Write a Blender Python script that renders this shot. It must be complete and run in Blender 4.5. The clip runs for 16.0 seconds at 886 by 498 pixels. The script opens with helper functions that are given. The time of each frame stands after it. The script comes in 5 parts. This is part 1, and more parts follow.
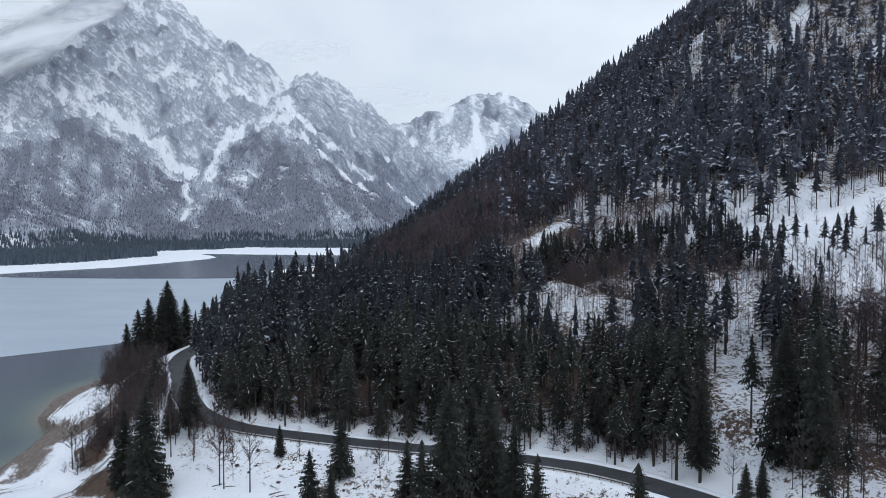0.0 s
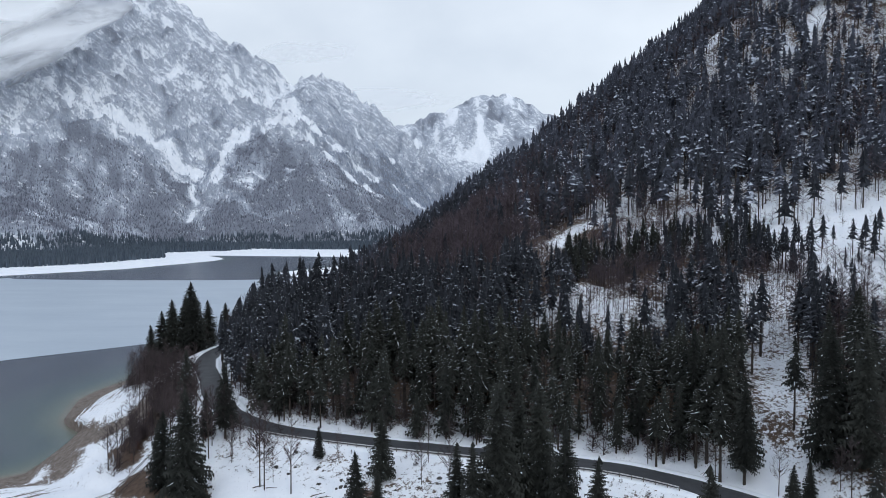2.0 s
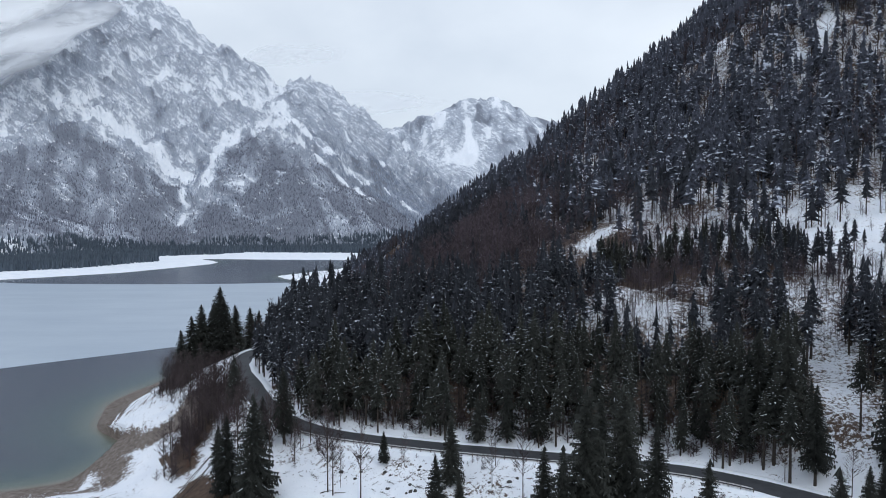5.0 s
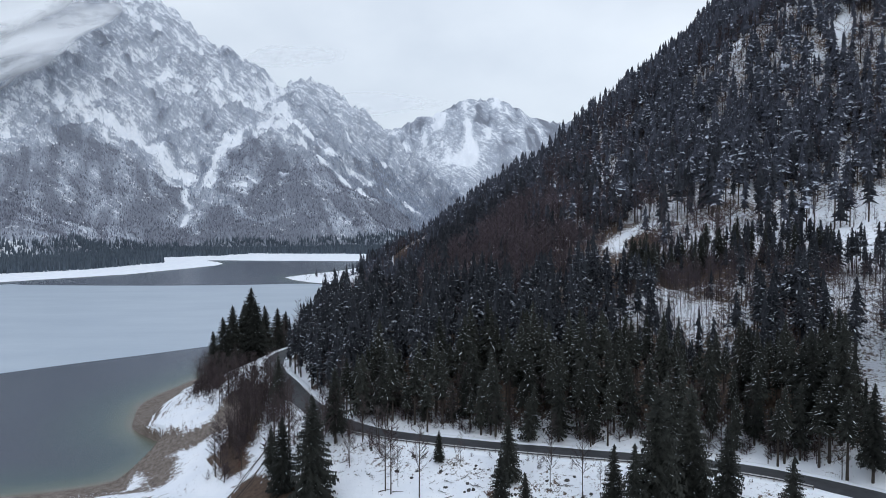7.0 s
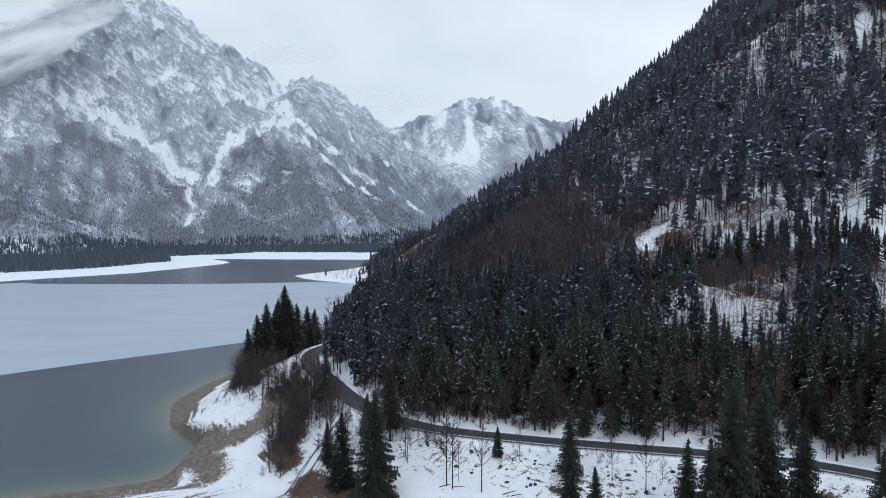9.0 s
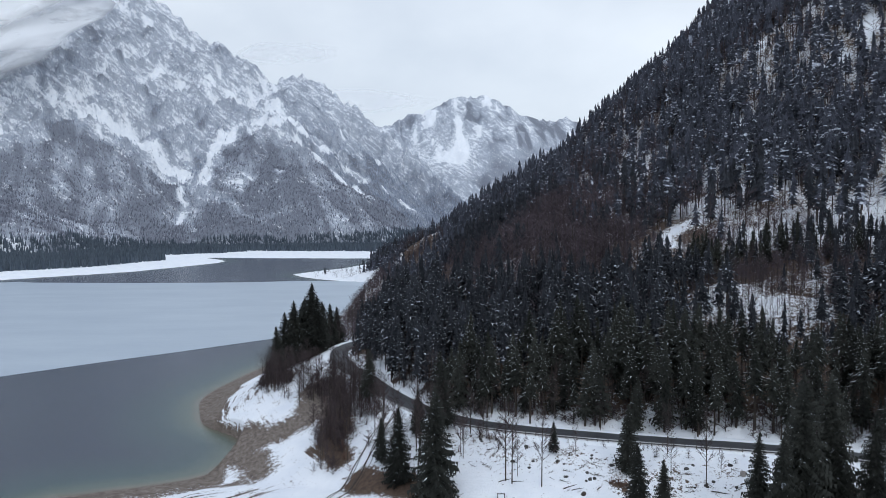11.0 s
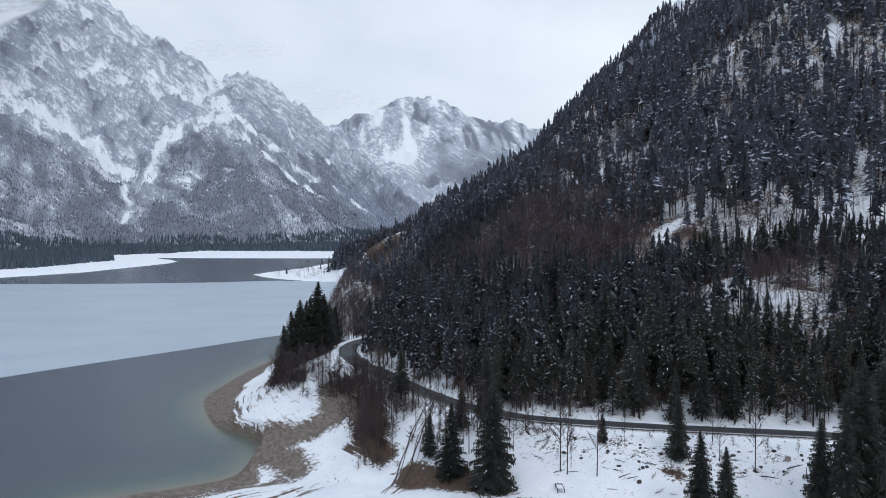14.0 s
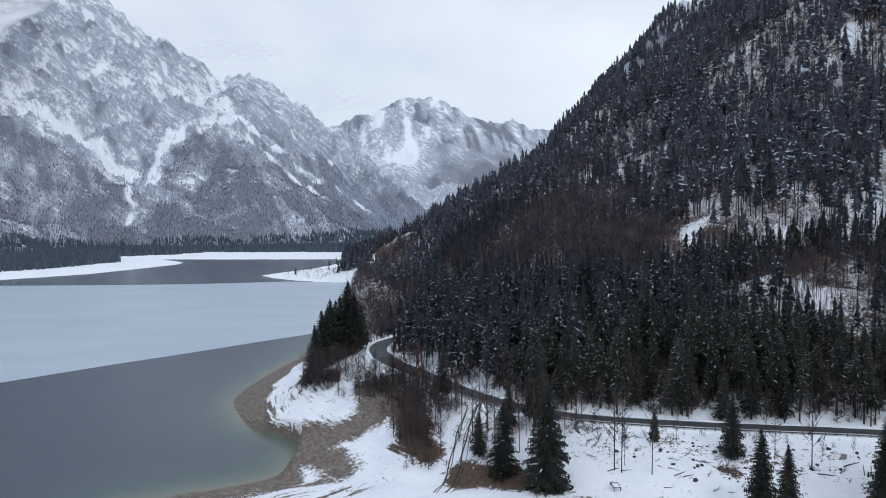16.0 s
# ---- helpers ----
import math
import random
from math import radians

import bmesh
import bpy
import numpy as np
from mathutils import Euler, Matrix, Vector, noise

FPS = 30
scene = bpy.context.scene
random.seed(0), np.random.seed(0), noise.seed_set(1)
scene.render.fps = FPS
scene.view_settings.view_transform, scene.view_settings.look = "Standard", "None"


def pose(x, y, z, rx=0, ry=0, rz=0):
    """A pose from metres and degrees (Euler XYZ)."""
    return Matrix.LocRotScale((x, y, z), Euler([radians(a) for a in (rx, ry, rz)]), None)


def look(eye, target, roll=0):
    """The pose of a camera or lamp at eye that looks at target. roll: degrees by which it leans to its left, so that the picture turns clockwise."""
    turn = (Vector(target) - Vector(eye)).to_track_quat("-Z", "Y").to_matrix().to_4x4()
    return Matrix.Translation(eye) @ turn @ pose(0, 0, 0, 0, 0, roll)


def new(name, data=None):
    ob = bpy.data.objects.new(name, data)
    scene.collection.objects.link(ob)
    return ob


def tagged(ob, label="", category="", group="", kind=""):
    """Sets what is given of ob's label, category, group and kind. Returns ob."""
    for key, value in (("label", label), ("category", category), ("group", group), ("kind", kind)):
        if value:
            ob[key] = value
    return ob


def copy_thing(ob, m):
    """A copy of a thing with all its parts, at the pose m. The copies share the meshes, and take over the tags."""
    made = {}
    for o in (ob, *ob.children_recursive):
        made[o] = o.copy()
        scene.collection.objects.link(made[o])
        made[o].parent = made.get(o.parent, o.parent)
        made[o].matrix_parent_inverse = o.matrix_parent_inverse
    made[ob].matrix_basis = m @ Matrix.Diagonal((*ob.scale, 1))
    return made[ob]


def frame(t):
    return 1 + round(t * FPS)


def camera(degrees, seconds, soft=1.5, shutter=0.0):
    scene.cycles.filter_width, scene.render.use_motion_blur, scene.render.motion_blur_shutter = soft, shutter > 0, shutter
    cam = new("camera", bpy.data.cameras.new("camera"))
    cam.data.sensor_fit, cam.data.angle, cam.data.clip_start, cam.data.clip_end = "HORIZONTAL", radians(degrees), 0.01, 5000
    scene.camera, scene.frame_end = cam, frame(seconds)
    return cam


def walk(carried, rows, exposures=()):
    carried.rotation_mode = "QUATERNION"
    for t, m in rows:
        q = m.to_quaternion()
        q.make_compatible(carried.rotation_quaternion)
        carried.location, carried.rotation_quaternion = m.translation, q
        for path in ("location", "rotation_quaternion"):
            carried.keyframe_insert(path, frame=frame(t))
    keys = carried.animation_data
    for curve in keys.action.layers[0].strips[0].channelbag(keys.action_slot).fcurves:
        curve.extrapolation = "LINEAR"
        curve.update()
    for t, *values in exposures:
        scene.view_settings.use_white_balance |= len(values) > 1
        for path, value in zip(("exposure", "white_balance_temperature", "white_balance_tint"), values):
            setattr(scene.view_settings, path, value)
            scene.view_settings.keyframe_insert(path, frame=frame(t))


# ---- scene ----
cam = camera(63.2, 16.0, soft=0.9)
METRES, EYE, TILT, LEAN, TURN = 110.0, 75.0, -2.7, 0.0, 0.0
ROWS = [
    (0.0, 0.0, 0.0, 0.0, 0.0, 0.0, -0.0),
    (0.5, -0.0139, 0.0001, -0.0007, 0.09, 0.03, 0.0),
    (1.0, -0.0315, -0.0001, -0.0008, 0.14, 0.06, -0.01),
    (1.5, -0.0521, -0.0006, -0.0003, 0.18, 0.1, -0.02),
    (2.0, -0.0753, -0.0019, 0.0007, 0.22, 0.12, 0.01),
    (2.5, -0.1006, -0.0029, 0.0019, 0.24, 0.16, 0.01),
    (3.0, -0.1271, -0.0043, 0.0038, 0.08, 0.22, 0.02),
    (3.5, -0.1551, -0.0058, 0.0048, -0.28, 0.26, 0.03),
    (4.0, -0.1838, -0.0072, 0.0053, -0.6, 0.28, 0.05),
    (6.5, -0.3319, -0.0201, 0.0063, -1.14, 0.4, 0.2),
    (7.0, -0.3621, -0.0228, 0.0063, -1.14, 0.4, 0.23),
    (7.5, -0.3928, -0.0247, 0.0058, -1.14, 0.41, 0.23),
    (8.0, -0.4244, -0.0266, 0.0041, -1.12, 0.38, 0.25),
    (8.5, -0.4566, -0.0295, 0.0031, -1.22, 0.33, 0.27),
    (9.0, -0.491, -0.0308, 0.0028, -1.27, 0.3, 0.26),
    (9.5, -0.5269, -0.0317, 0.0017, -1.27, 0.27, 0.26),
    (12.0, -0.7225, -0.0397, -0.0033, -3.09, 0.2, 0.29),
    (12.5, -0.7628, -0.0394, -0.0051, -3.16, 0.2, 0.3),
    (13.0, -0.802, -0.0387, -0.0071, -3.49, 0.2, 0.3),
    (13.5, -0.8417, -0.037, -0.0086, -6.26, 0.18, 0.34),
    (14.0, -0.8819, -0.037, -0.009, -6.86, 0.21, 0.35),
    (14.5, -0.9178, -0.0371, -0.0104, -6.86, 0.22, 0.39),
    (15.0, -0.9469, -0.0351, -0.0126, -6.9, 0.25, 0.41),
    (15.5, -0.9726, -0.028, -0.0143, -6.91, 0.27, 0.48),
    (16.0, -0.9938, -0.016, -0.0149, -6.92, 0.29, 0.51),
]
walk(cam, [(t, pose(0, 0, EYE, TILT, LEAN, TURN) @ pose(METRES * x, METRES * y, METRES * z, 90 + pitch, roll, yaw)) for t, x, y, z, yaw, pitch, roll in ROWS], [(0.0, 0.0, 6150, 8), (16.0, 0.0, 6150, 8)])

# ---------------------------------------------------------------- world, sun
world = bpy.data.worlds.new("overcast_sky")
scene.world = world
world.use_nodes = True
wn, wl = world.node_tree.nodes, world.node_tree.links
wn.clear()
w_out = wn.new("ShaderNodeOutputWorld")
w_add = wn.new("ShaderNodeAddShader")
w_sky = wn.new("ShaderNodeTexSky")
w_sky.sky_type, w_sky.sun_disc = "NISHITA", False
w_sky.sun_elevation, w_sky.sun_rotation = radians(38), radians(40)
w_b1 = wn.new("ShaderNodeBackground")
w_b1.inputs["Strength"].default_value = 0.012
w_b2 = wn.new("ShaderNodeBackground")
w_b2.inputs["Strength"].default_value = 0.93
w_tc = wn.new("ShaderNodeTexCoord")
w_map = wn.new("ShaderNodeMapping")
w_map.inputs["Scale"].default_value = (1.0, 1.0, 1.7)
w_map.inputs["Rotation"].default_value = (0.0, radians(24), 0.0)
w_noise = wn.new("ShaderNodeTexNoise")
w_noise.inputs["Scale"].default_value = 2.6
w_noise.inputs["Detail"].default_value = 6.0
w_noise.inputs["Roughness"].default_value = 0.5
w_ramp = wn.new("ShaderNodeValToRGB")
w_ramp.color_ramp.elements[0].position = 0.34
w_ramp.color_ramp.elements[0].color = (0.66, 0.705, 0.775, 1)
w_ramp.color_ramp.elements[1].position = 0.66
w_ramp.color_ramp.elements[1].color = (0.86, 0.895, 0.945, 1)
# an overcast sky is brighter towards the zenith
w_sep = wn.new("ShaderNodeSeparateXYZ")
w_rise = wn.new("ShaderNodeMapRange")
w_rise.inputs["From Min"].default_value, w_rise.inputs["From Max"].default_value = 0.35, 1.0
w_zenith = wn.new("ShaderNodeMix")
w_zenith.data_type = "RGBA"
w_zenith.blend_type = "MULTIPLY"
w_zenith.inputs[7].default_value = (1.25, 1.27, 1.33, 1)
wl.new(w_tc.outputs["Generated"], w_map.inputs["Vector"])
wl.new(w_tc.outputs["Generated"], w_sep.inputs["Vector"])
wl.new(w_sep.outputs["Z"], w_rise.inputs["Value"])
wl.new(w_rise.outputs["Result"], w_zenith.inputs[0])
wl.new(w_map.outputs["Vector"], w_noise.inputs["Vector"])
wl.new(w_noise.outputs["Fac"], w_ramp.inputs["Fac"])
wl.new(w_ramp.outputs["Color"], w_zenith.inputs[6])
wl.new(w_zenith.outputs[2], w_b2.inputs["Color"])
wl.new(w_sky.outputs["Color"], w_b1.inputs["Color"])
wl.new(w_b1.outputs["Background"], w_add.inputs[0])
wl.new(w_b2.outputs["Background"], w_add.inputs[1])
wl.new(w_add.outputs["Shader"], w_out.inputs["Surface"])

sun_data = bpy.data.lights.new("sun", "SUN")
sun_data.energy, sun_data.angle, sun_data.color = 0.5, radians(25), (1.0, 0.97, 0.93)
sun = new("sun", sun_data)
sun.matrix_world = look((300, -200, 500), (0, 300, 0))


# ---------------------------------------------------------------- materials
def material(name, rough=0.9):
    m = bpy.data.materials.new(name)
    m.use_nodes = True
    n, l = m.node_tree.nodes, m.node_tree.links
    b = n["Principled BSDF"]
    b.inputs["Roughness"].default_value = rough
    b.inputs["Specular IOR Level"].default_value = 0.2
    return m, n, l, b


def noise_node(n, l, scale, detail=5.0, rough=0.55, vector=None, stretch=None):
    t = n.new("ShaderNodeTexNoise")
    t.inputs["Scale"].default_value = scale
    t.inputs["Detail"].default_value = detail
    t.inputs["Roughness"].default_value = rough
    if vector is None:
        g = n.new("ShaderNodeNewGeometry")
        vector = g.outputs["Position"]
    if stretch:
        mp = n.new("ShaderNodeMapping")
        mp.inputs["Scale"].default_value = stretch
        l.new(vector, mp.inputs["Vector"])
        vector = mp.outputs["Vector"]
    l.new(vector, t.inputs["Vector"])
    return t.outputs["Fac"]


def ramp(n, l, fac, stops):
    r = n.new("ShaderNodeValToRGB")
    e = r.color_ramp.elements
    while len(e) < len(stops):
        e.new(0.5)
    for k, (p, c) in zip(e, stops):
        k.position, k.color = p, (*c, 1) if len(c) == 3 else c
    l.new(fac, r.inputs["Fac"])
    return r.outputs["Color"]


def maths(n, l, op, a, b=None, clamp=False):
    m = n.new("ShaderNodeMath")
    m.operation, m.use_clamp = op, clamp
    for k, v in enumerate((a, b)):
        if v is None:
            continue
        if isinstance(v, (int, float)):
            m.inputs[k].default_value = v
        else:
            l.new(v, m.inputs[k])
    return m.outputs[0]


def mix(n, l, fac, a, b):
    m = n.new("ShaderNodeMix")
    m.data_type = "RGBA"
    for key, v in ((0, fac), (6, a), (7, b)):
        if isinstance(v, (int, float)):
            m.inputs[key].default_value = v
        elif isinstance(v, tuple):
            m.inputs[key].default_value = (*v, 1)
        else:
            l.new(v, m.inputs[key])
    return m.outputs[2]


def bump(n, l, b, height, strength, distance):
    k = n.new("ShaderNodeBump")
    k.inputs["Strength"].default_value = strength
    k.inputs["Distance"].default_value = distance
    l.new(height, k.inputs["Height"])
    l.new(k.outputs["Normal"], b.inputs["Normal"])


def plain(name, low, high, scale, rough=0.9, island=False, thing=False):
    """A surface whose colour wanders between two tones, by place, piece or thing."""
    m, n, l, b = material(name, rough)
    fac = noise_node(n, l, scale)
    if island:
        g = n.new("ShaderNodeNewGeometry")
        fac = maths(n, l, "ADD", maths(n, l, "MULTIPLY", fac, 0.6), maths(n, l, "MULTIPLY", g.outputs["Random Per Island"], 0.4))
    if thing:
        o = n.new("ShaderNodeObjectInfo")
        fac = maths(n, l, "ADD", maths(n, l, "MULTIPLY", fac, 0.7), maths(n, l, "MULTIPLY", o.outputs["Random"], 0.3))
    l.new(ramp(n, l, fac, [(0.3, low), (0.7, high)]), b.inputs["Base Color"])
    return m


# snow, gravel, leaf litter and rock of the ground, told apart by two painted-in values
mat_ground, n, l, b = material("snowy_ground", 0.85)
at_bare = n.new("ShaderNodeAttribute")
at_bare.attribute_name = "bare"
at_beach = n.new("ShaderNodeAttribute")
at_beach.attribute_name = "beach"
geo = n.new("ShaderNodeNewGeometry")
f_fine = noise_node(n, l, 0.9, 8, 0.75)
f_mid = noise_node(n, l, 0.11, 6, 0.6)
f_grit = noise_node(n, l, 1.7, 8, 0.8)
snow_col = ramp(n, l, f_mid, [(0.3, (0.76, 0.79, 0.845)), (0.7, (0.89, 0.905, 0.93))])
soil_col = ramp(n, l, f_fine, [(0.3, (0.045, 0.032, 0.026)), (0.55, (0.10, 0.068, 0.050)), (0.75, (0.16, 0.12, 0.095))])
f_streak = noise_node(n, l, 1.0, 4, 0.65, stretch=(0.07, 0.07, 2.2))
f_band = noise_node(n, l, 1.0, 3, 0.5, stretch=(0.5, 0.5, 2.0))
f_stone = maths(n, l, "ADD", maths(n, l, "MULTIPLY", f_grit, 0.55), maths(n, l, "MULTIPLY", f_band, 0.45))
gravel_col = ramp(n, l, f_stone, [(0.38, (0.098, 0.078, 0.066)), (0.5, (0.172, 0.142, 0.122)), (0.62, (0.255, 0.222, 0.198))])
brown = mix(n, l, at_beach.outputs["Fac"], soil_col, gravel_col)
raw = maths(n, l, "ADD", at_bare.outputs["Fac"], maths(n, l, "MULTIPLY", maths(n, l, "SUBTRACT", f_fine, 0.5), 1.5))
raw = maths(n, l, "ADD", raw, maths(n, l, "MULTIPLY", maths(n, l, "SUBTRACT", f_mid, 0.5), 0.8))
at_terrace = n.new("ShaderNodeAttribute")
at_terrace.attribute_name = "terrace"
lines = maths(n, l, "MULTIPLY", maths(n, l, "SUBTRACT", f_streak, 0.42), 2.6)
raw = maths(n, l, "ADD", raw, maths(n, l, "MULTIPLY", lines, at_terrace.outputs["Fac"]))
raw = maths(n, l, "ADD", raw, maths(n, l, "MULTIPLY", maths(n, l, "SUBTRACT", f_grit, 0.5), 1.2))
is_bare = maths(n, l, "MULTIPLY", maths(n, l, "SUBTRACT", raw, 0.46), 9.0, True)
at_scrub = n.new("ShaderNodeAttribute")
at_scrub.attribute_name = "scrub"
f_bush = noise_node(n, l, 0.2, 7, 0.8, stretch=(1.0, 1.0, 0.4))
# scrub and rock tones are lifted towards blue-grey to stand in for distance haze
hazy_scrub_col = ramp(n, l, f_bush, [(0.35, (0.255, 0.282, 0.34)), (0.65, (0.53, 0.57, 0.64))])
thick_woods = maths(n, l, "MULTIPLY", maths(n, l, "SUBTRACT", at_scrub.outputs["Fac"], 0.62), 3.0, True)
hazy_scrub_col = mix(n, l, maths(n, l, "MULTIPLY", thick_woods, 0.72), hazy_scrub_col, (0.15, 0.162, 0.198))
f_crag = noise_node(n, l, 0.045, 7, 0.75, stretch=(1.0, 1.0, 0.4))
strata = n.new("ShaderNodeMapping")
strata.vector_type = "TEXTURE"
strata.inputs["Rotation"].default_value = (0.0, radians(38), 0.0)
strata.inputs["Scale"].default_value = (4.5, 2.0, 1.0)
l.new(geo.outputs["Position"], strata.inputs["Vector"])
f_strata = noise_node(n, l, 0.085, 5, 0.7, vector=strata.outputs["Vector"])
f_bush = maths(n, l, "ADD", maths(n, l, "MULTIPLY", f_bush, 0.5), maths(n, l, "ADD", maths(n, l, "MULTIPLY", f_crag, 0.22), maths(n, l, "MULTIPLY", f_strata, 0.38)))
is_scrub = maths(n, l, "ADD", maths(n, l, "MULTIPLY", at_scrub.outputs["Fac"], 0.8), maths(n, l, "MULTIPLY", maths(n, l, "SUBTRACT", f_bush, 0.5), 8.0))
is_scrub = maths(n, l, "MULTIPLY", maths(n, l, "SUBTRACT", is_scrub, 0.36), 3.4, True)
is_scrub = maths(n, l, "MULTIPLY", is_scrub, maths(n, l, "MULTIPLY", at_scrub.outputs["Fac"], 12.0, True))
over = mix(n, l, is_bare, snow_col, brown)
l.new(mix(n, l, is_scrub, over, hazy_scrub_col), b.inputs["Base Color"])
f_rough = maths(n, l, "MULTIPLY", maths(n, l, "MULTIPLY", at_scrub.outputs["Fac"], 6.0, True), maths(n, l, "MULTIPLY", f_crag, 26.0))
bump(n, l, b, maths(n, l, "ADD", maths(n, l, "ADD", f_fine, maths(n, l, "MULTIPLY", f_grit, 0.3)), f_rough), 0.6, 0.5)

def needles(name, low, high, snow, size, thing=False):
    """Spruce foliage; snow lies in dashes on what faces up."""
    m, n, l, b = material(name, 0.8)
    g = n.new("ShaderNodeNewGeometry")
    fac = noise_node(n, l, 0.35, 4, 0.6)
    if thing:
        o = n.new("ShaderNodeObjectInfo")
        own = o.outputs["Random"]
    else:
        own = g.outputs["Random Per Island"]
    fac = maths(n, l, "ADD", maths(n, l, "MULTIPLY", fac, 0.65), maths(n, l, "MULTIPLY", own, 0.35))
    green = ramp(n, l, fac, [(0.3, low), (0.7, high)])
    up = n.new("ShaderNodeSeparateXYZ")
    l.new(g.outputs["Normal"], up.inputs["Vector"])
    rise = maths(n, l, "MULTIPLY", maths(n, l, "SUBTRACT", maths(n, l, "ABSOLUTE", up.outputs["Z"]), 0.45), 0.22)
    dash = noise_node(n, l, size, 2, 0.6, stretch=(0.7, 0.7, 1.9))
    where = noise_node(n, l, 0.09, 3, 0.6)
    lies = maths(n, l, "ADD", maths(n, l, "ADD", dash, rise), maths(n, l, "MULTIPLY", maths(n, l, "SUBTRACT", where, 0.5), 0.3))
    lies = maths(n, l, "MULTIPLY", maths(n, l, "SUBTRACT", lies, 0.66 - snow), 14.0, True)
    l.new(mix(n, l, lies, green, (0.62, 0.66, 0.74)), b.inputs["Base Color"])
    return m


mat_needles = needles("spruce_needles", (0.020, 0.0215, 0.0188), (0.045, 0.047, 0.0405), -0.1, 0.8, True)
# farther needles get paler and bluer: haze in the colour, besides the snow
mat_needles_far = needles("spruce_needles_far_haze", (0.021, 0.0235, 0.029), (0.052, 0.056, 0.068), -0.025, 0.6)
mat_needles_high = needles("hazy_frosted_needles", (0.030, 0.034, 0.045), (0.088, 0.094, 0.120), 0.095, 0.36)
# mountain trees: frost and bare-wood tones, with blue distance haze added to the colour
mat_foothill_haze = plain("hazy_foothill_woods", (0.108, 0.116, 0.148), (0.29, 0.303, 0.36), 0.03, 0.9, island=True)
mat_frost_haze = plain("hazy_frosted_trees", (0.225, 0.256, 0.325), (0.49, 0.54, 0.63), 0.02, 0.9, island=True)
# lakeside spruces: blue-grey air haze is mixed into the needle colour
mat_lakeside_haze = plain("hazy_lakeside_needles", (0.075, 0.097, 0.125), (0.125, 0.152, 0.184), 0.03, 0.9, island=True)
mat_bark = plain("spruce_bark", (0.035, 0.028, 0.024), (0.085, 0.07, 0.06), 3.0)
mat_twig = plain("bare_twigs", (0.048, 0.037, 0.039), (0.094, 0.072, 0.074), 0.4, thing=True)
# a lighter, more purple twig colour that includes some aerial haze
mat_twig_far = plain("bare_twigs_far_haze", (0.060, 0.047, 0.055), (0.112, 0.089, 0.101), 0.05)
mat_snow = plain("fresh_snow", (0.76, 0.80, 0.86), (0.86, 0.88, 0.90), 0.8, 0.7)

# asphalt, dark and wet with worn wheel tracks
mat_road, n, l, b = material("wet_asphalt", 0.55)
f1, f2 = noise_node(n, l, 0.35, 5, 0.6), noise_node(n, l, 14.0, 3, 0.6)
both = maths(n, l, "ADD", maths(n, l, "MULTIPLY", f1, 0.7), maths(n, l, "MULTIPLY", f2, 0.3))
l.new(ramp(n, l, both, [(0.3, (0.035, 0.037, 0.042)), (0.7, (0.075, 0.077, 0.083))]), b.inputs["Base Color"])
bump(n, l, b, f2, 0.3, 0.02)

# lake water: the colour follows the depth
mat_water, n, l, b = material("lake_water", 0.2)
at_depth = n.new("ShaderNodeAttribute")
at_depth.attribute_name = "depth"
wob = noise_node(n, l, 0.05, 3, 0.5)
dep = maths(n, l, "ADD", at_depth.outputs["Fac"], maths(n, l, "MULTIPLY", maths(n, l, "SUBTRACT", wob, 0.5), 0.05))
l.new(ramp(n, l, dep, [(0.0, (0.17, 0.155, 0.12)), (0.06, (0.10, 0.125, 0.105)), (0.2, (0.048, 0.078, 0.084)), (0.6, (0.040, 0.052, 0.076))]), b.inputs["Base Color"])
b.inputs["IOR"].default_value = 1.33
b.inputs["Specular IOR Level"].default_value = 0.5
rip = noise_node(n, l, 1.2, 4, 0.6, stretch=(1.0, 2.2, 1.0))
bump(n, l, b, rip, 0.35, 0.2)

# wet, snow-dusted lake ice
mat_ice, n, l, b = material("lake_ice", 0.35)
f1 = noise_node(n, l, 0.012, 6, 0.6, stretch=(1.0, 2.5, 1.0))
f2 = noise_node(n, l, 0.25, 5, 0.7)
both = maths(n, l, "ADD", maths(n, l, "MULTIPLY", f1, 0.8), maths(n, l, "MULTIPLY", f2, 0.2))
l.new(ramp(n, l, both, [(0.3, (0.36, 0.42, 0.49)), (0.7, (0.46, 0.52, 0.58))]), b.inputs["Base Color"])


# ---------------------------------------------------------------- forms of the land
LAKE = [(-210, -400), (-215, 0), (-195, 120), (-175, 182), (-162, 193), (-142, 200), (-131, 208), (-127, 227), (-129, 239),
        (-139, 250), (-148, 260), (-156, 282), (-159, 297), (-157, 317), (-150, 348), (-142, 375), (-133, 406), (-124, 480),
        (-118, 600), (-112, 760), (-112, 835), (-130, 847), (-154, 854), (-183, 878), (-212, 915), (-234, 965),
        (-214, 1010), (-176, 1080), (-140, 1200), (-128, 1325), (-147, 1333), (-240, 1346), (-344, 1362), (-449, 1384), (-462, 1374),
        (-425, 1325), (-400, 1270), (-400, 1218), (-427, 1138), (-466, 1030), (-506, 980), (-543, 943), (-573, 903), (-640, 820), (-760, 700), (-850, 500), (-880, 0), (-880, -400)]
ROAD = [(-84, 900), (-84, 700), (-72, 560), (-62, 450), (-66, 385), (-78, 345), (-88, 319), (-98, 302), (-100.5, 284), (-97, 263), (-87, 238), (-77, 213),
        (-66, 194), (-52, 181), (-30, 171.5), (-8, 164.5), (15, 157.5), (32, 150), (47, 137), (62, 118), (90, 80), (140, 30), (200, -40)]
ROAD_Z = 21.0
ROAD_HALF = 3.7


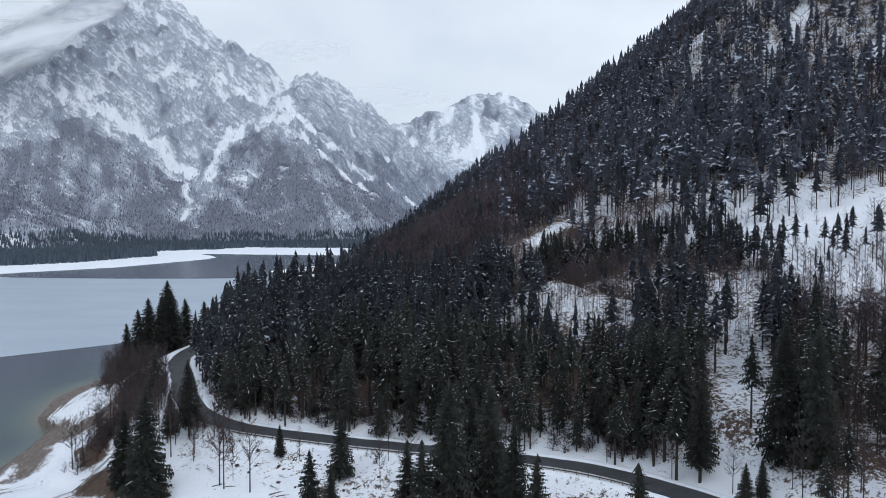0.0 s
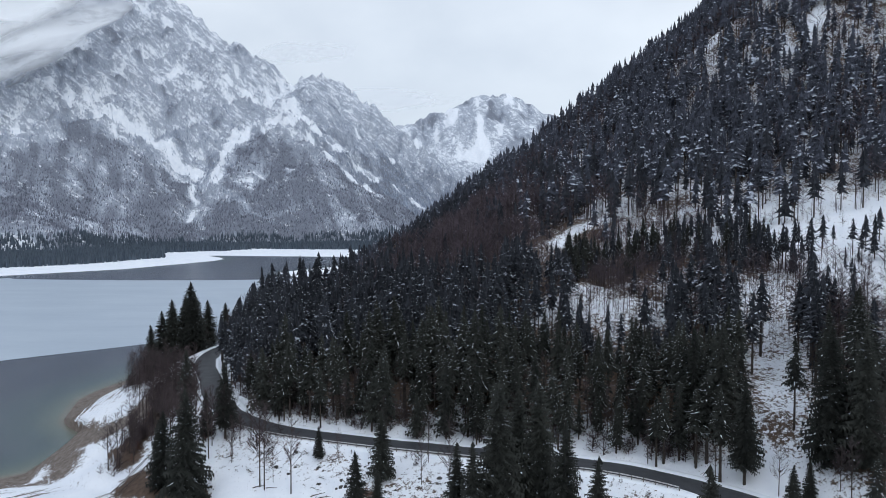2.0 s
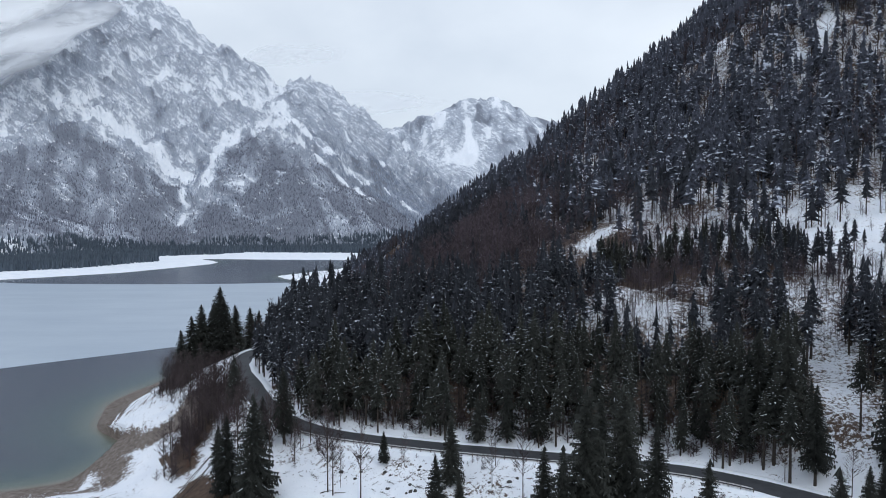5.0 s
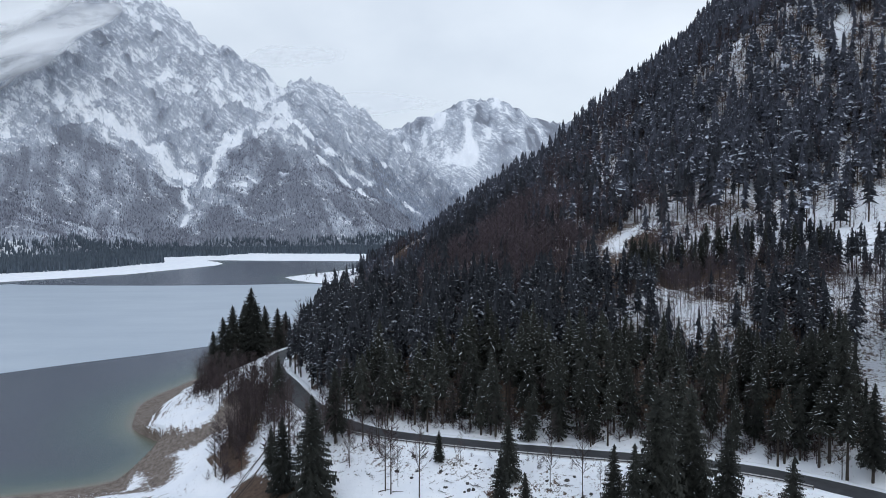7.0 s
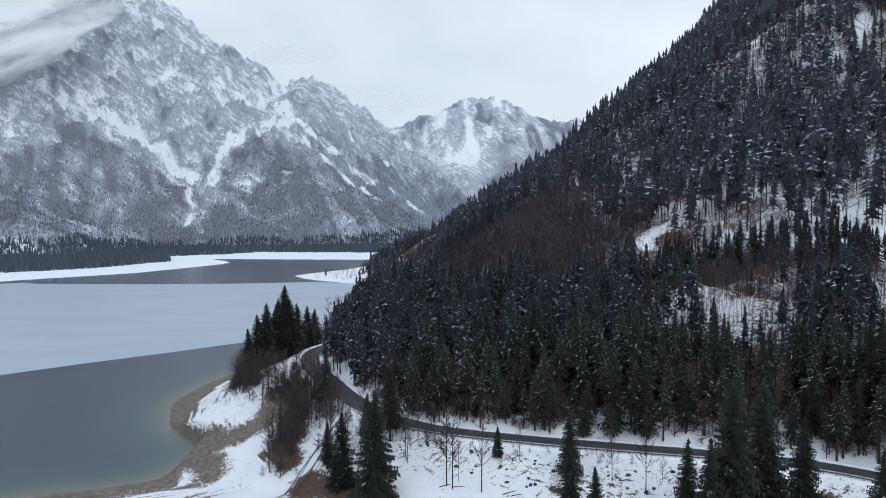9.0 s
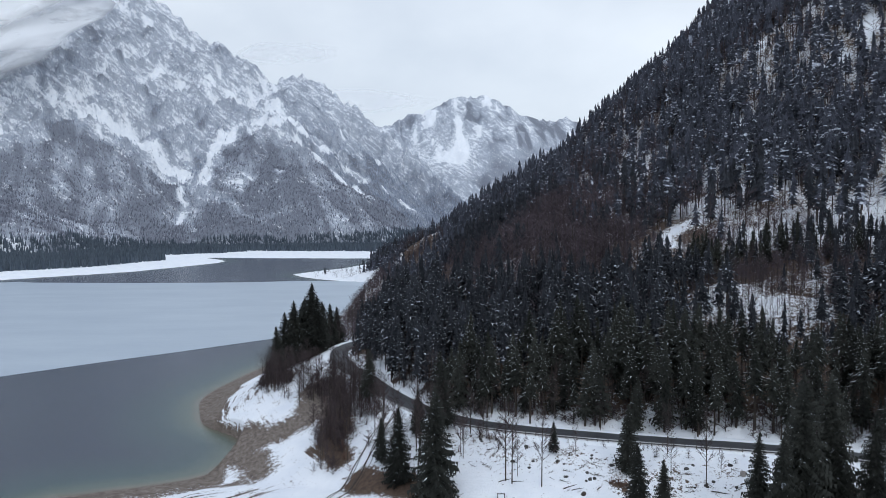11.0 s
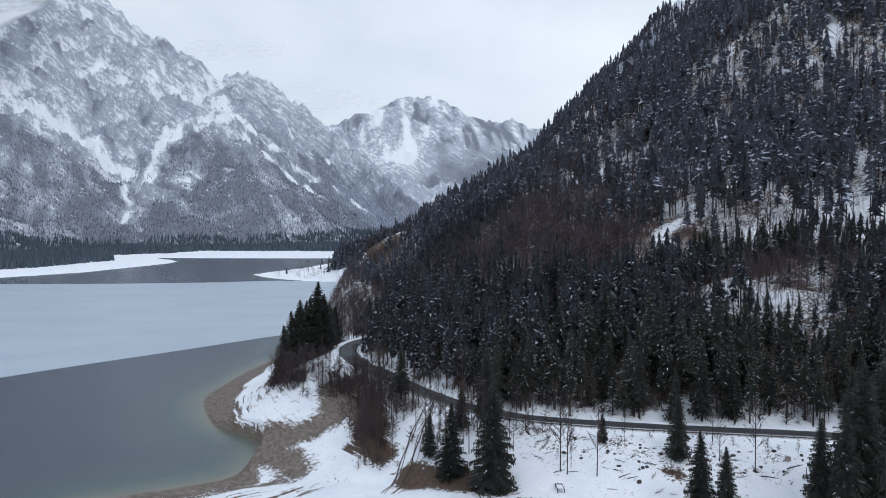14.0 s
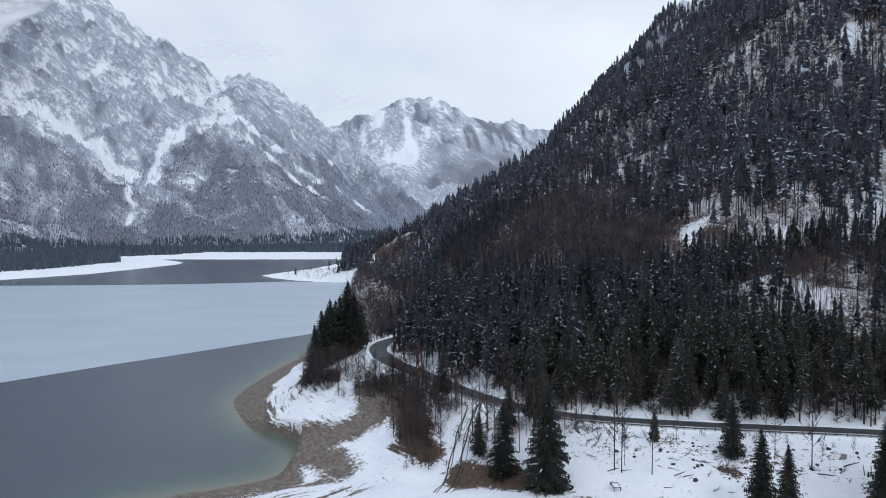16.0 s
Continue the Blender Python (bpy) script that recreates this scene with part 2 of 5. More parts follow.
def to_line(X, Y, line):
    """Distance to a line of points, on which side (left of its way: 1), and how far along it."""
    best = np.full(X.shape, 1e18)
    side, along = np.zeros(X.shape), np.zeros(X.shape)
    run = 0.0
    for (ax, ay, *_), (bx, by, *_) in zip(line, line[1:]):
        dx, dy = bx - ax, by - ay
        ll = dx * dx + dy * dy
        u = np.clip(((X - ax) * dx + (Y - ay) * dy) / ll, 0, 1)
        d = (X - ax - u * dx) ** 2 + (Y - ay - u * dy) ** 2
        near = d < best
        best = np.where(near, d, best)
        side = np.where(near, np.sign(dx * (Y - ay) - dy * (X - ax)), side)
        along = np.where(near, run + u * math.sqrt(ll), along)
        run += math.sqrt(ll)
    return np.sqrt(best), side, along


def inside(X, Y, ring):
    odd = np.zeros(X.shape, bool)
    for (ax, ay), (bx, by) in zip(ring, ring[1:] + ring[:1]):
        if ay == by:
            continue
        odd ^= ((ay > Y) != (by > Y)) & (X < (bx - ax) * (Y - ay) / (by - ay) + ax)
    return odd


def smooth_line(line, step=4.0):
    """The same line with rounded bends (Catmull-Rom)."""
    p = [np.array(q, float) for q in line]
    p = [2 * p[0] - p[1]] + p + [2 * p[-1] - p[-2]]
    out = []
    for a, b_, c, d in zip(p, p[1:], p[2:], p[3:]):
        k = max(2, int(np.linalg.norm(c - b_) / step))
        for i in range(k):
            t = i / k
            out.append(tuple(0.5 * (2 * b_ + (c - a) * t + (2 * a - 5 * b_ + 4 * c - d) * t * t + (3 * b_ - a - 3 * c + d) * t ** 3)))
    out.append(tuple(p[-2]))
    return out


LAKE = LAKE[:2] + smooth_line(LAKE[2:18], 6) + LAKE[18:]
PERM = np.random.RandomState(7).permutation(256)
GRAD = np.random.RandomState(8).uniform(-1, 1, 256)


def value_noise(X, Y):
    xi, yi = np.floor(X).astype(int), np.floor(Y).astype(int)
    u, v = X - xi, Y - yi
    u, v = u * u * (3 - 2 * u), v * v * (3 - 2 * v)
    g = lambda a, c: GRAD[PERM[(PERM[a & 255] + c) & 255]]
    return (g(xi, yi) * (1 - u) + g(xi + 1, yi) * u) * (1 - v) + (g(xi, yi + 1) * (1 - u) + g(xi + 1, yi + 1) * u) * v


def fbm(X, Y, size, octaves=5, gain=0.5, ridged=False):
    total, amp = np.zeros(np.shape(X)), 1.0
    X, Y = np.asarray(X, float) / size, np.asarray(Y, float) / size
    for k in range(octaves):
        v = value_noise(X + 17.3 * k, Y - 9.1 * k)
        total = total + amp * ((1 - 2 * np.abs(v)) if ridged else v)
        X, Y, amp = X * 2.03, Y * 2.03, amp * gain
    return total


def crest(X, Y, line, slope, round_off=25.0):
    """The land that falls away evenly on both sides of a crest line."""
    best = np.full(X.shape, -1e9)
    for (ax, ay, az), (bx, by, bz) in zip(line, line[1:]):
        dx, dy = bx - ax, by - ay
        u = np.clip(((X - ax) * dx + (Y - ay) * dy) / (dx * dx + dy * dy), 0, 1)
        d = np.hypot(X - ax - u * dx, Y - ay - u * dy)
        best = np.maximum(best, az + u * (bz - az) - slope * (np.sqrt(d * d + round_off ** 2) - round_off))
    return best


MAIN_RIDGE = [(-2300, 2500, 1350), (-1700, 2800, 1330), (-1290, 2875, 1117), (-1053, 2875, 920), (-838, 2817, 770), (-596, 2700, 600), (-450, 2590, 490), (-278, 2470, 327),
              (-155, 2357, 214), (-43, 2240, 95)]
SECOND_RIDGE = [(-1400, 3500, 900), (-778, 3400, 690), (-650, 3300, 690), (-580, 3270, 738), (-458, 3200, 655), (-347, 3100, 555), (-193, 2950, 424), (-52, 2800, 285), (73, 2600, 170)]
FAR_RIDGE = [(-900, 4500, 640), (-274, 4350, 636), (-174, 4300, 656), (-73, 4300, 683), (27, 4300, 726), (94, 4300, 756), (161, 4300, 782), (221, 4300, 811), (262, 4300, 806), (302, 4300, 794), (356, 4300, 811), (413, 4300, 789),
             (480, 4300, 749), (565, 4330, 702), (632, 4380, 680), (700, 4420, 692), (767, 4450, 690), (900, 4500, 690), (1080, 4600, 640), (1800, 4600, 900)]
DOME_SPUR = [(-560, 2450, 425), (-527, 2300, 372), (-505, 2150, 276), (-465, 1980, 150), (-430, 1800, 30)]
WEST_SPUR = [(-1180, 2500, 560), (-1134, 2300, 448), (-989, 2050, 304), (-874, 1850, 146), (-745, 1600, 40)]
NEAR_SPUR = [(-1500, 1900, 420), (-1150, 1620, 220), (-880, 1420, 84), (-730, 1350, 16)]
WEST_WALL = [(-2200, 2000, 900), (-1800, 1000, 700), (-1700, 0, 600), (-1600, -800, 500)]
UPPER_RIDGE = [(60, 788, 118), (125, 788, 164), (172, 898, 205), (200, 905, 226), (250, 988, 266), (313, 1088, 318), (389, 1148, 376), (446, 1248, 436), (600, 1500, 545)]
ROAD_FINE = smooth_line(ROAD)
KNOLL = [(8, 246, 37), (24, 241, 46), (37, 238, 54), (48, 226, 51), (60, 213, 48), (70, 200, 43)]
R_AT = [0, 100, 150, 210, 250, 280, 310, 343, 400, 465, 510, 548, 600, 650, 700, 800]
R_Z = [545, 440, 365, 258, 209, 178, 150, 121, 93, 70, 57, 44, 30, 20, 14, 8]


LEFT_LOBE = [(-1250, 1500), (-1100, 1648), (-1010, 1759), (-935, 1880), (-848, 1915), (-753, 1922), (-672, 1916), (-516, 1815), (-400, 1735), (-330, 1640), (-500, 1500), (-700, 1350), (-1000, 1300)]
DOME_LOBE = [(-610, 1905), (-618, 2092), (-578, 2195), (-507, 2165), (-411, 2085), (-298, 2060), (-199, 2030), (-90, 2000), (-60, 1700), (-300, 1640), (-470, 1780)]


def lobes(X, Y):
    """1 on the two wooded foothills of the high mountain, 0 beyond their edge."""
    U, V = X + 14 * fbm(X, Y, 70, 3), Y + 14 * fbm(X + 300, Y, 70, 3)
    out = np.zeros(np.shape(X))
    for ring in (LEFT_LOBE, DOME_LOBE):
        d = to_line(U, V, ring + ring[:1])[0]
        out = np.maximum(out, np.clip(0.5 + np.where(inside(U, V, ring), d, -d) / 24, 0, 1))
    return out


def ribs(X, Y):
    """Rock ribs (high) and gullies (low) that run down the face of the high mountain."""
    U, V = X + 30 * fbm(X, Y, 140, 3), Y + 30 * fbm(X + 700, Y, 140, 3)
    along, down = 0.94 * U - 0.34 * V, -0.34 * U - 0.94 * V
    return 0.6 * fbm(along, 0.32 * down, 62, 4, 0.6, True) + 0.4 * fbm(along + 0.7 * down, 0.5 * down, 44, 3, 0.6, True)


def land(X, Y):
    """Height of the ground; the lake lies at 0."""
    X, Y = np.asarray(X, float), np.asarray(Y, float)
    lake = inside(X, Y, LAKE)
    ds, _, _ = to_line(X, Y, LAKE + LAKE[:1])
    far_shore = np.clip((Y - 420) / 250, 0, 1)
    low = (1 - far_shore) * np.interp(ds, [0, 6, 15, 26, 60, 160], [0, 1.1, 4.4, 8.4, 11.5, 14]) + far_shore * np.interp(ds, [0, 20, 60, 200], [0, 1.6, 3, 7])
    south = np.clip((216 - Y) / 16, 0, 1) * (1 - far_shore)
    low = low * (1 - south) + south * np.interp(ds, [0, 12, 45, 80, 160], [0, 1.1, 7.5, 11.5, 14])
    low = low * (1 - 0.42 * np.exp(-(to_line(X, Y, [(-132, 222), (-118, 216), (-108, 220)])[0] / 9) ** 2))
    low = low + 0.5 * fbm(X, Y, 18, 4) * np.clip(ds / 12, 0, 1)
    # the wooded mountain beside the road
    r = np.hypot(X - 400, Y - 640)
    r = r + 14 * fbm(X, Y, 150, 4) * np.clip((640 - r) / 200, 0, 1)
    hill = np.interp(r, R_AT, R_Z) + 2.2 * fbm(X, Y, 26, 4)
    hill = np.maximum(hill, np.maximum(crest(X, Y, UPPER_RIDGE, 1.4, 12), crest(X, Y, [(389, 1148, 376), (440, 1050, 430), (500, 900, 520)], 1.4, 12)) - 4 + 5 * fbm(X, Y, 60, 4))
    hill = hill - 6 * np.exp(-((X - 36) ** 2 + (Y - 196) ** 2) / 17 ** 2)
    hill = np.maximum(hill, crest(X, Y, KNOLL, 0.62, 3) + 0.8 * fbm(X, Y, 12, 3))
    dr, side = np.full(X.shape, 500.0), np.ones(X.shape)
    by = (Y < 1000) & (X < 350) & (X > -400)
    dr[by], side[by], _ = to_line(X[by], Y[by], ROAD_FINE)
    edge = np.maximum(dr - 6.0, 0)
    above = np.clip(hill, ROAD_Z + 0.04 * edge, ROAD_Z + 0.75 * edge)
    below = np.maximum(low, ROAD_Z - 0.45 * edge)
    near = np.where(side > 0, above, below)
    near = np.where(dr < 6.0, ROAD_Z - 0.35 * np.clip((6.0 - dr) / 0.8, 0, 1), near)
    wild = np.maximum(np.minimum(hill, np.where(Y > 900, low + 0.8 * np.maximum(X + 116, 0), np.where(side > 0, ROAD_Z + 0.75 * edge, ROAD_Z - 0.3 * edge))), low)
    past = np.clip((Y - 425) / 45, 0, 1)
    near = near * (1 - past) + wild * past
    dr = np.where(Y > 470, 500.0, dr)
    side = np.where(Y > 470, 1.0, side)
    near = np.where(by, near, np.where(X > 0, hill, low))
    near = np.where(Y > 900, wild, near)
    # the high mountains
    warp = 40 * fbm(X, Y, 260, 4)
    U, V = X + warp, Y + 40 * fbm(X + 500, Y, 260, 4)
    U1, V1 = X + 0.4 * warp, Y + 0.4 * (V - Y)
    high = np.maximum.reduce([crest(U1, V1, MAIN_RIDGE, 0.86, 10) - 16, crest(U1, V1, SECOND_RIDGE, 0.9, 10) - 8, crest(X, Y, FAR_RIDGE, 0.8, 10),
                              crest(U, V, DOME_SPUR, 0.62, 60), crest(U, V, WEST_SPUR, 0.62, 60), crest(U, V, NEAR_SPUR, 0.5, 40), crest(X, Y, WEST_WALL, 0.7)])
    rough = np.clip(high / 250, 0, 1)
    high = high + np.clip((Y - 3700) / 300, 0, 1) * rough * 12 * (fbm(X, Y * 0.35, 90, 3, 0.5, True) - 0.7)
    high = high + np.clip((high - 200) / 200, 0, 1) * np.where(Y > 3700, 3, 11) * fbm(X, Y, 42, 3, 0.6, True)
    rib = np.where(Y > 1500, ribs(X, Y), 0.6)
    calm = 1 - 0.8 * lobes(X, Y)
    high = high + rough * (np.where(Y > 3700, 0.6, 0.55) * (26 * fbm(X, Y, 120, 5, 0.55, True) - 32) + np.where(Y > 3700, 0.3, 0.8) * calm * (34 * rib - 26))
    z = np.maximum(near, high)
    bed = -np.minimum(0.3 * ds, 12.0)
    return np.where(lake, bed, np.maximum(z, 0.02 * ds)), ds, lake, dr, side, r


def mesh_object(name, V, F, mats, parent=None, index=None, smooth=False):
    """A mesh object from arrays of places and of triangles or quads."""
    me = bpy.data.meshes.new(name)
    V, F = np.asarray(V, np.float32), np.asarray(F, np.int32)
    k = F.shape[1]
    me.vertices.add(len(V))
    me.vertices.foreach_set("co", V.ravel())
    me.loops.add(F.size)
    me.loops.foreach_set("vertex_index", F.ravel())
    me.polygons.add(len(F))
    me.polygons.foreach_set("loop_start", np.arange(0, F.size, k, dtype=np.int32))
    if index is not None:
        me.polygons.foreach_set("material_index", np.asarray(index, np.int32))
    me.polygons.foreach_set("use_smooth", np.full(len(F), smooth))
    for m in mats:
        me.materials.append(m)
    me.update(calc_edges=True)
    ob = new(name, me)
    if parent is not None:
        ob.parent = parent
    return ob


# ---------------------------------------------------------------- ground, lake, ice, road
HUB = (-50.0, -10.0)
angles = np.concatenate([np.radians(np.linspace(-36, 5, 330)), np.radians(np.linspace(5, 43.5, 150)[1:]), np.radians(np.linspace(44, 323, 60)[1:-1])])
radii = np.concatenate([[0.01, 12, 24, 36], np.arange(45, 130, 2.5), np.arange(130, 345, 1.6), np.geomspace(345, 1480, 120), np.linspace(1490, 2950, 190), np.linspace(2965, 3650, 34), np.linspace(3670, 4950, 66)])
A, R = np.meshgrid(angles, radii)
GX, GY = HUB[0] + R * np.sin(A), HUB[1] + R * np.cos(A)
GZ, g_ds, g_lake, g_dr, g_side, g_r = land(GX, GY)
cols, rows_ = len(angles), len(radii)
idx = np.arange(cols * rows_).reshape(rows_, cols)
nxt = np.roll(idx, -1, axis=1)
quads = np.stack([idx[:-1], idx[1:], nxt[1:], nxt[:-1]], -1).reshape(-1, 4)[:, ::-1]
ground = mesh_object("ground", np.stack([GX, GY, GZ], -1).reshape(-1, 3), quads, [mat_ground], smooth=True)
tagged(ground, "snow-covered valley ground with leaf litter and gravel beach", "ground", kind="structure")


def dab(X, Y, line, width):
    """1 along a line, falling off to the sides."""
    return np.exp(-(to_line(X, Y, line)[0] / width) ** 2)


CHUTES = [([(-505, 2345), (-585, 2320), (-621, 2195)], 30), ([(-621, 2195), (-644, 2123), (-633, 1975), (-622, 1913)], 15), ([(-685, 1923), (-661, 1863), (-643, 1794)], 7), ([(-559, 2564), (-512, 2500), (-430, 2329)], 18),
          ([(-425, 2193), (-341, 2078), (-241, 2040), (-189, 1975)], 13), ([(-422, 2320), (-372, 2290), (-289, 2183), (-206, 2180), (-139, 2150), (-71, 2120)], 15), ([(-334, 2588), (-261, 2480), (-200, 2500)], 20), ([(-171, 2902), (-102, 2823), (-36, 2793)], 12),
          ([(-904, 2002), (-840, 2030), (-748, 1990), (-674, 1985)], 16)]
SNOW_SPOTS = [(-527, 1907, 26), (-505, 1937, 20), (-721, 1870, 20), (-723, 1917, 18), (-430, 1960, 18), (-900, 1700, 22)]


def woods_cover(X, Y, Z):
    """How thickly the high mountains are wooded."""
    lobe = lobes(X, Y)
    flank = np.clip((X + 0.32 * (Y - 2200) + 470) / 60, 0, 1)
    c = 0.34 - 0.10 * np.clip((Z - 250) / 350, 0, 1) + 0.55 * (ribs(X, Y) - 0.62)
    c = np.maximum(c, 0.85 * flank * np.clip(1.5 - Z / 420, 0.4, 1))
    c = c * (1 - lobe) + lobe * 0.88 + 0.22 * fbm(X, Y, 90, 4, 0.6) + 0.22 * fbm(X + 0.4 * Y, Y * 0.35, 30, 3, 0.6)
    for line, width in CHUTES:
        c = c - (1.3 + 0.9 * fbm(X, Y, 22, 3)) * dab(X + 9 * fbm(X, Y, 30, 3), Y + 9 * fbm(X + 99, Y, 30, 3), line, width)
    for px, py, w in SNOW_SPOTS:
        c = c - 0.9 * np.exp(-((X - px) ** 2 + (Y - py) ** 2) / w ** 2) * np.clip(0.8 + fbm(X, Y, 25, 3), 0, 1)
    return np.clip(c, 0, 1)


def lake_belt(X, Y, Z, ds):
    """1 in the dark spruce belt behind the far shore."""
    top = 30 + 10 * fbm(X, Y, 120, 3) + 16 * np.clip((X + 330) / 200, 0, 1) + 14 * np.clip((-690 - X) / 120, 0, 1)
    back = 95 + 65 * np.clip((X + 470) / 60, 0, 1)
    return np.clip((top - Z) / 8, 0, 1) * (ds > back) * (Y > 950) * (Y < 2200)


LEDGES = [([(210, 440), (222, 450)], 4), ([(188, 434), (196, 438)], 4), ([(131, 446), (136, 432)], 6), ([(140, 545), (148, 562)], 4), ([(-2, 512), (14, 522)], 5), ([(152, 396), (164, 402)], 4), ([(232, 395), (242, 400)], 4), ([(98, 398), (104, 392)], 4), ([(174, 505), (180, 515)], 4), ([(60, 470), (70, 474)], 4)]


def open_slope(x, y, z):
    """1 where the wooded slope is open: snow with single tall trunks."""
    low_ = np.clip((z - 61 + 12 * np.clip((x - 92) / 16, 0, 1)) / 6, 0, 1) * np.clip((94 - z) / 14, 0, 1) * np.clip((x - 84) / 20, 0, 1)
    high_ = np.clip((z - 60) / 5, 0, 1) * np.clip((86 - z) / 8, 0, 1) * np.clip((x - 56) / 14, 0, 1)
    return np.maximum(low_, high_)


def bare_ground(X, Y, Z, ds, dr, side, r):
    """How far the snow has gone (0 none, 1 all), raised in the wood for its shade, and how much of what shows is
    gravel.
    """
    beach = np.clip((4.0 - 1.7 * np.clip((210 - Y) / 14, 0, 1) + 1.4 * np.clip((Y - 235) / 30, 0, 1) - Z) / 2.2, 0, 1) * np.clip((430 - Y) / 60, 0, 1)
    wash = np.maximum.reduce([dab(X, Y, [(-128, 222), (-117, 217), (-106, 217), (-102, 224), (-101, 238)], 9.5), 0.85 * dab(X, Y, [(-128, 216), (-117, 203), (-113, 192)], 6.0), 0.75 * dab(X, Y, [(-150, 198), (-130, 194), (-112, 190)], 3.0)])
    dirt = np.maximum.reduce([dab(X, Y, [(-84, 171), (-74, 163), (-65, 157)], 6.0), 0.8 * dab(X, Y, [(-62, 148), (-52, 140)], 4.0), dab(X, Y, [(3, 138), (12, 141), (26, 137)], 5.0), 0.95 * dab(X, Y, [(-95, 196), (-89.5, 182)], 5.0),
                              dab(X, Y, [(-106, 242), (-97, 224), (-93, 205), (-93, 194)], 7.0), 0.9 * dab(X, Y, [(-91, 280), (-86, 264)], 4.5), 0.85 * dab(X, Y, [(-78, 231), (-66, 229)], 3.0), 0.85 * dab(X, Y, [(-66, 214), (-58, 205)], 3.0), 0.8 * dab(X, Y, [(-128, 282), (-118, 268)], 7.0), 0.7 * dab(X, Y, [(-26, 152), (-24, 150)], 2.5)])
    bank_ = np.where((side < 0) & (Y < 310), 0.17 + 0.2 * np.exp(-((dr - 12) / 8) ** 2), 0)
    b_ = np.maximum.reduce([beach, wash * 0.95, dirt * 0.9, bank_])
    gravel = np.clip(np.maximum(beach, wash) * 1.2, 0, 1)
    # leaf litter, thickened deeper in to darken the floor like shade beneath the trees
    wood = np.where((side > 0) & (r < 640), 0.27 + 0.31 * np.clip((dr - 8) / 7, 0, 1), 0.0)
    wood = wood + np.where(side > 0, 0.16 * np.clip((dr - 13) / 8, 0, 1) * np.clip((50 - Z) / 10, 0, 1) * np.clip((70 - X) / 20, 0, 1) * (r < 640), 0)
    wood = np.where((Y > 820) & (X < -85), 0, np.where((Y > 415) & (X < -66 - 0.085 * (Y - 400)), 0.55, wood))
    wood = wood + np.where(side > 0, 0.15 * dab(X, Y, [(30, 264), (62, 262), (92, 250)], 15), 0)
    wood = wood - 0.27 * open_slope(X, Y, Z) + 0.08 * np.exp(-(((X - 5) / 60) ** 2 + ((Y - 295) / 50) ** 2)) - 0.1 * np.clip((Z - 80) / 30, 0, 1) + 0.06 * np.clip((Z - 110) / 20, 0, 1)
    wood = wood + np.where(side > 0, 0.22 * np.exp(-(((X - 85) / 50) ** 2 + ((Y - 322) / 14) ** 2)), 0)
    clear_ = np.where(side > 0, np.maximum.reduce([0.65 * dab(X, Y, [(26, 227), (37, 221), (48, 209)], 11), 0.4 * dab(X, Y, [(90, 218), (76, 190), (67, 160), (58, 142)], 9), 1.2 * dab(X, Y, [(40, 306), (46, 322), (62, 328)], 4.5)] + [1.1 * dab(X, Y, line, w) for line, w in LEDGES]), 0)
    return np.clip(np.maximum(b_, wood - 0.38 * clear_), 0, 1), gravel


g_bare, g_beach = bare_ground(GX, GY, GZ, g_ds, g_dr, g_side, g_r)
# the second ridge gets less scrub, so it pales as if behind haze
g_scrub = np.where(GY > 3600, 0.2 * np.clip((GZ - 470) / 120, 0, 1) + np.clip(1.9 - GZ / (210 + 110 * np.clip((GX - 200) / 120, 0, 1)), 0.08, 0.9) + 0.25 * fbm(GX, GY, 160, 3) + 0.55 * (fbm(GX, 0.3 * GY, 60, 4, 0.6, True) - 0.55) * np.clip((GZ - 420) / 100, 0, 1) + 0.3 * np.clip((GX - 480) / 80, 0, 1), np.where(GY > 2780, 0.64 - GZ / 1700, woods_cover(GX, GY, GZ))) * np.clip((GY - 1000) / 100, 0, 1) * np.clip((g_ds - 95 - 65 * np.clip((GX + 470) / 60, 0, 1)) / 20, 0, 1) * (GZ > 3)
g_terrace = np.clip((GZ - 1.0) / 2, 0, 1) * np.clip((16 - GZ) / 3, 0, 1) * np.clip((48 - g_ds) / 12, 0, 1) * (0.55 + 0.45 * np.clip(2 * fbm(GX, GY, 22, 3), -1, 1)) * (GY < 330) * (GY > 150)
for key, val in (("terrace", g_terrace), ("bare", g_bare), ("beach", g_beach), ("scrub", g_scrub)):
    ground.data.attributes.new(key, "FLOAT", "POINT").data.foreach_set("value", val.ravel().astype(np.float32))

# water: a sheet over the whole lake, finer near the beach
wa = np.radians(np.linspace(-40, 30, 150))
wr = np.geomspace(60, 1900, 150)
A, R = np.meshgrid(wa, wr)
WX, WY = HUB[0] + R * np.sin(A), HUB[1] + R * np.cos(A)
ix = np.arange(WX.size).reshape(WX.shape)
wq = np.stack([ix[:-1, :-1], ix[:-1, 1:], ix[1:, 1:], ix[1:, :-1]], -1).reshape(-1, 4)[:, ::-1]
lake_in = inside(WX, WY, LAKE)
w_ds = np.where(lake_in, to_line(WX, WY, LAKE + LAKE[:1])[0], 0)
keep = (lake_in.ravel() | (to_line(WX, WY, LAKE + LAKE[:1])[0].ravel() < 30))[wq].any(1)
water = mesh_object("water", np.stack([WX, WY, 0 * WX], -1).reshape(-1, 3), wq[keep], [mat_water], smooth=True)
water.data.attributes.new("depth", "FLOAT", "POINT").data.foreach_set("value", np.clip(w_ds / 60, 0, 1).ravel().astype(np.float32))
tagged(water, "still grey-green lake water, open and unfrozen", "water", kind="structure")

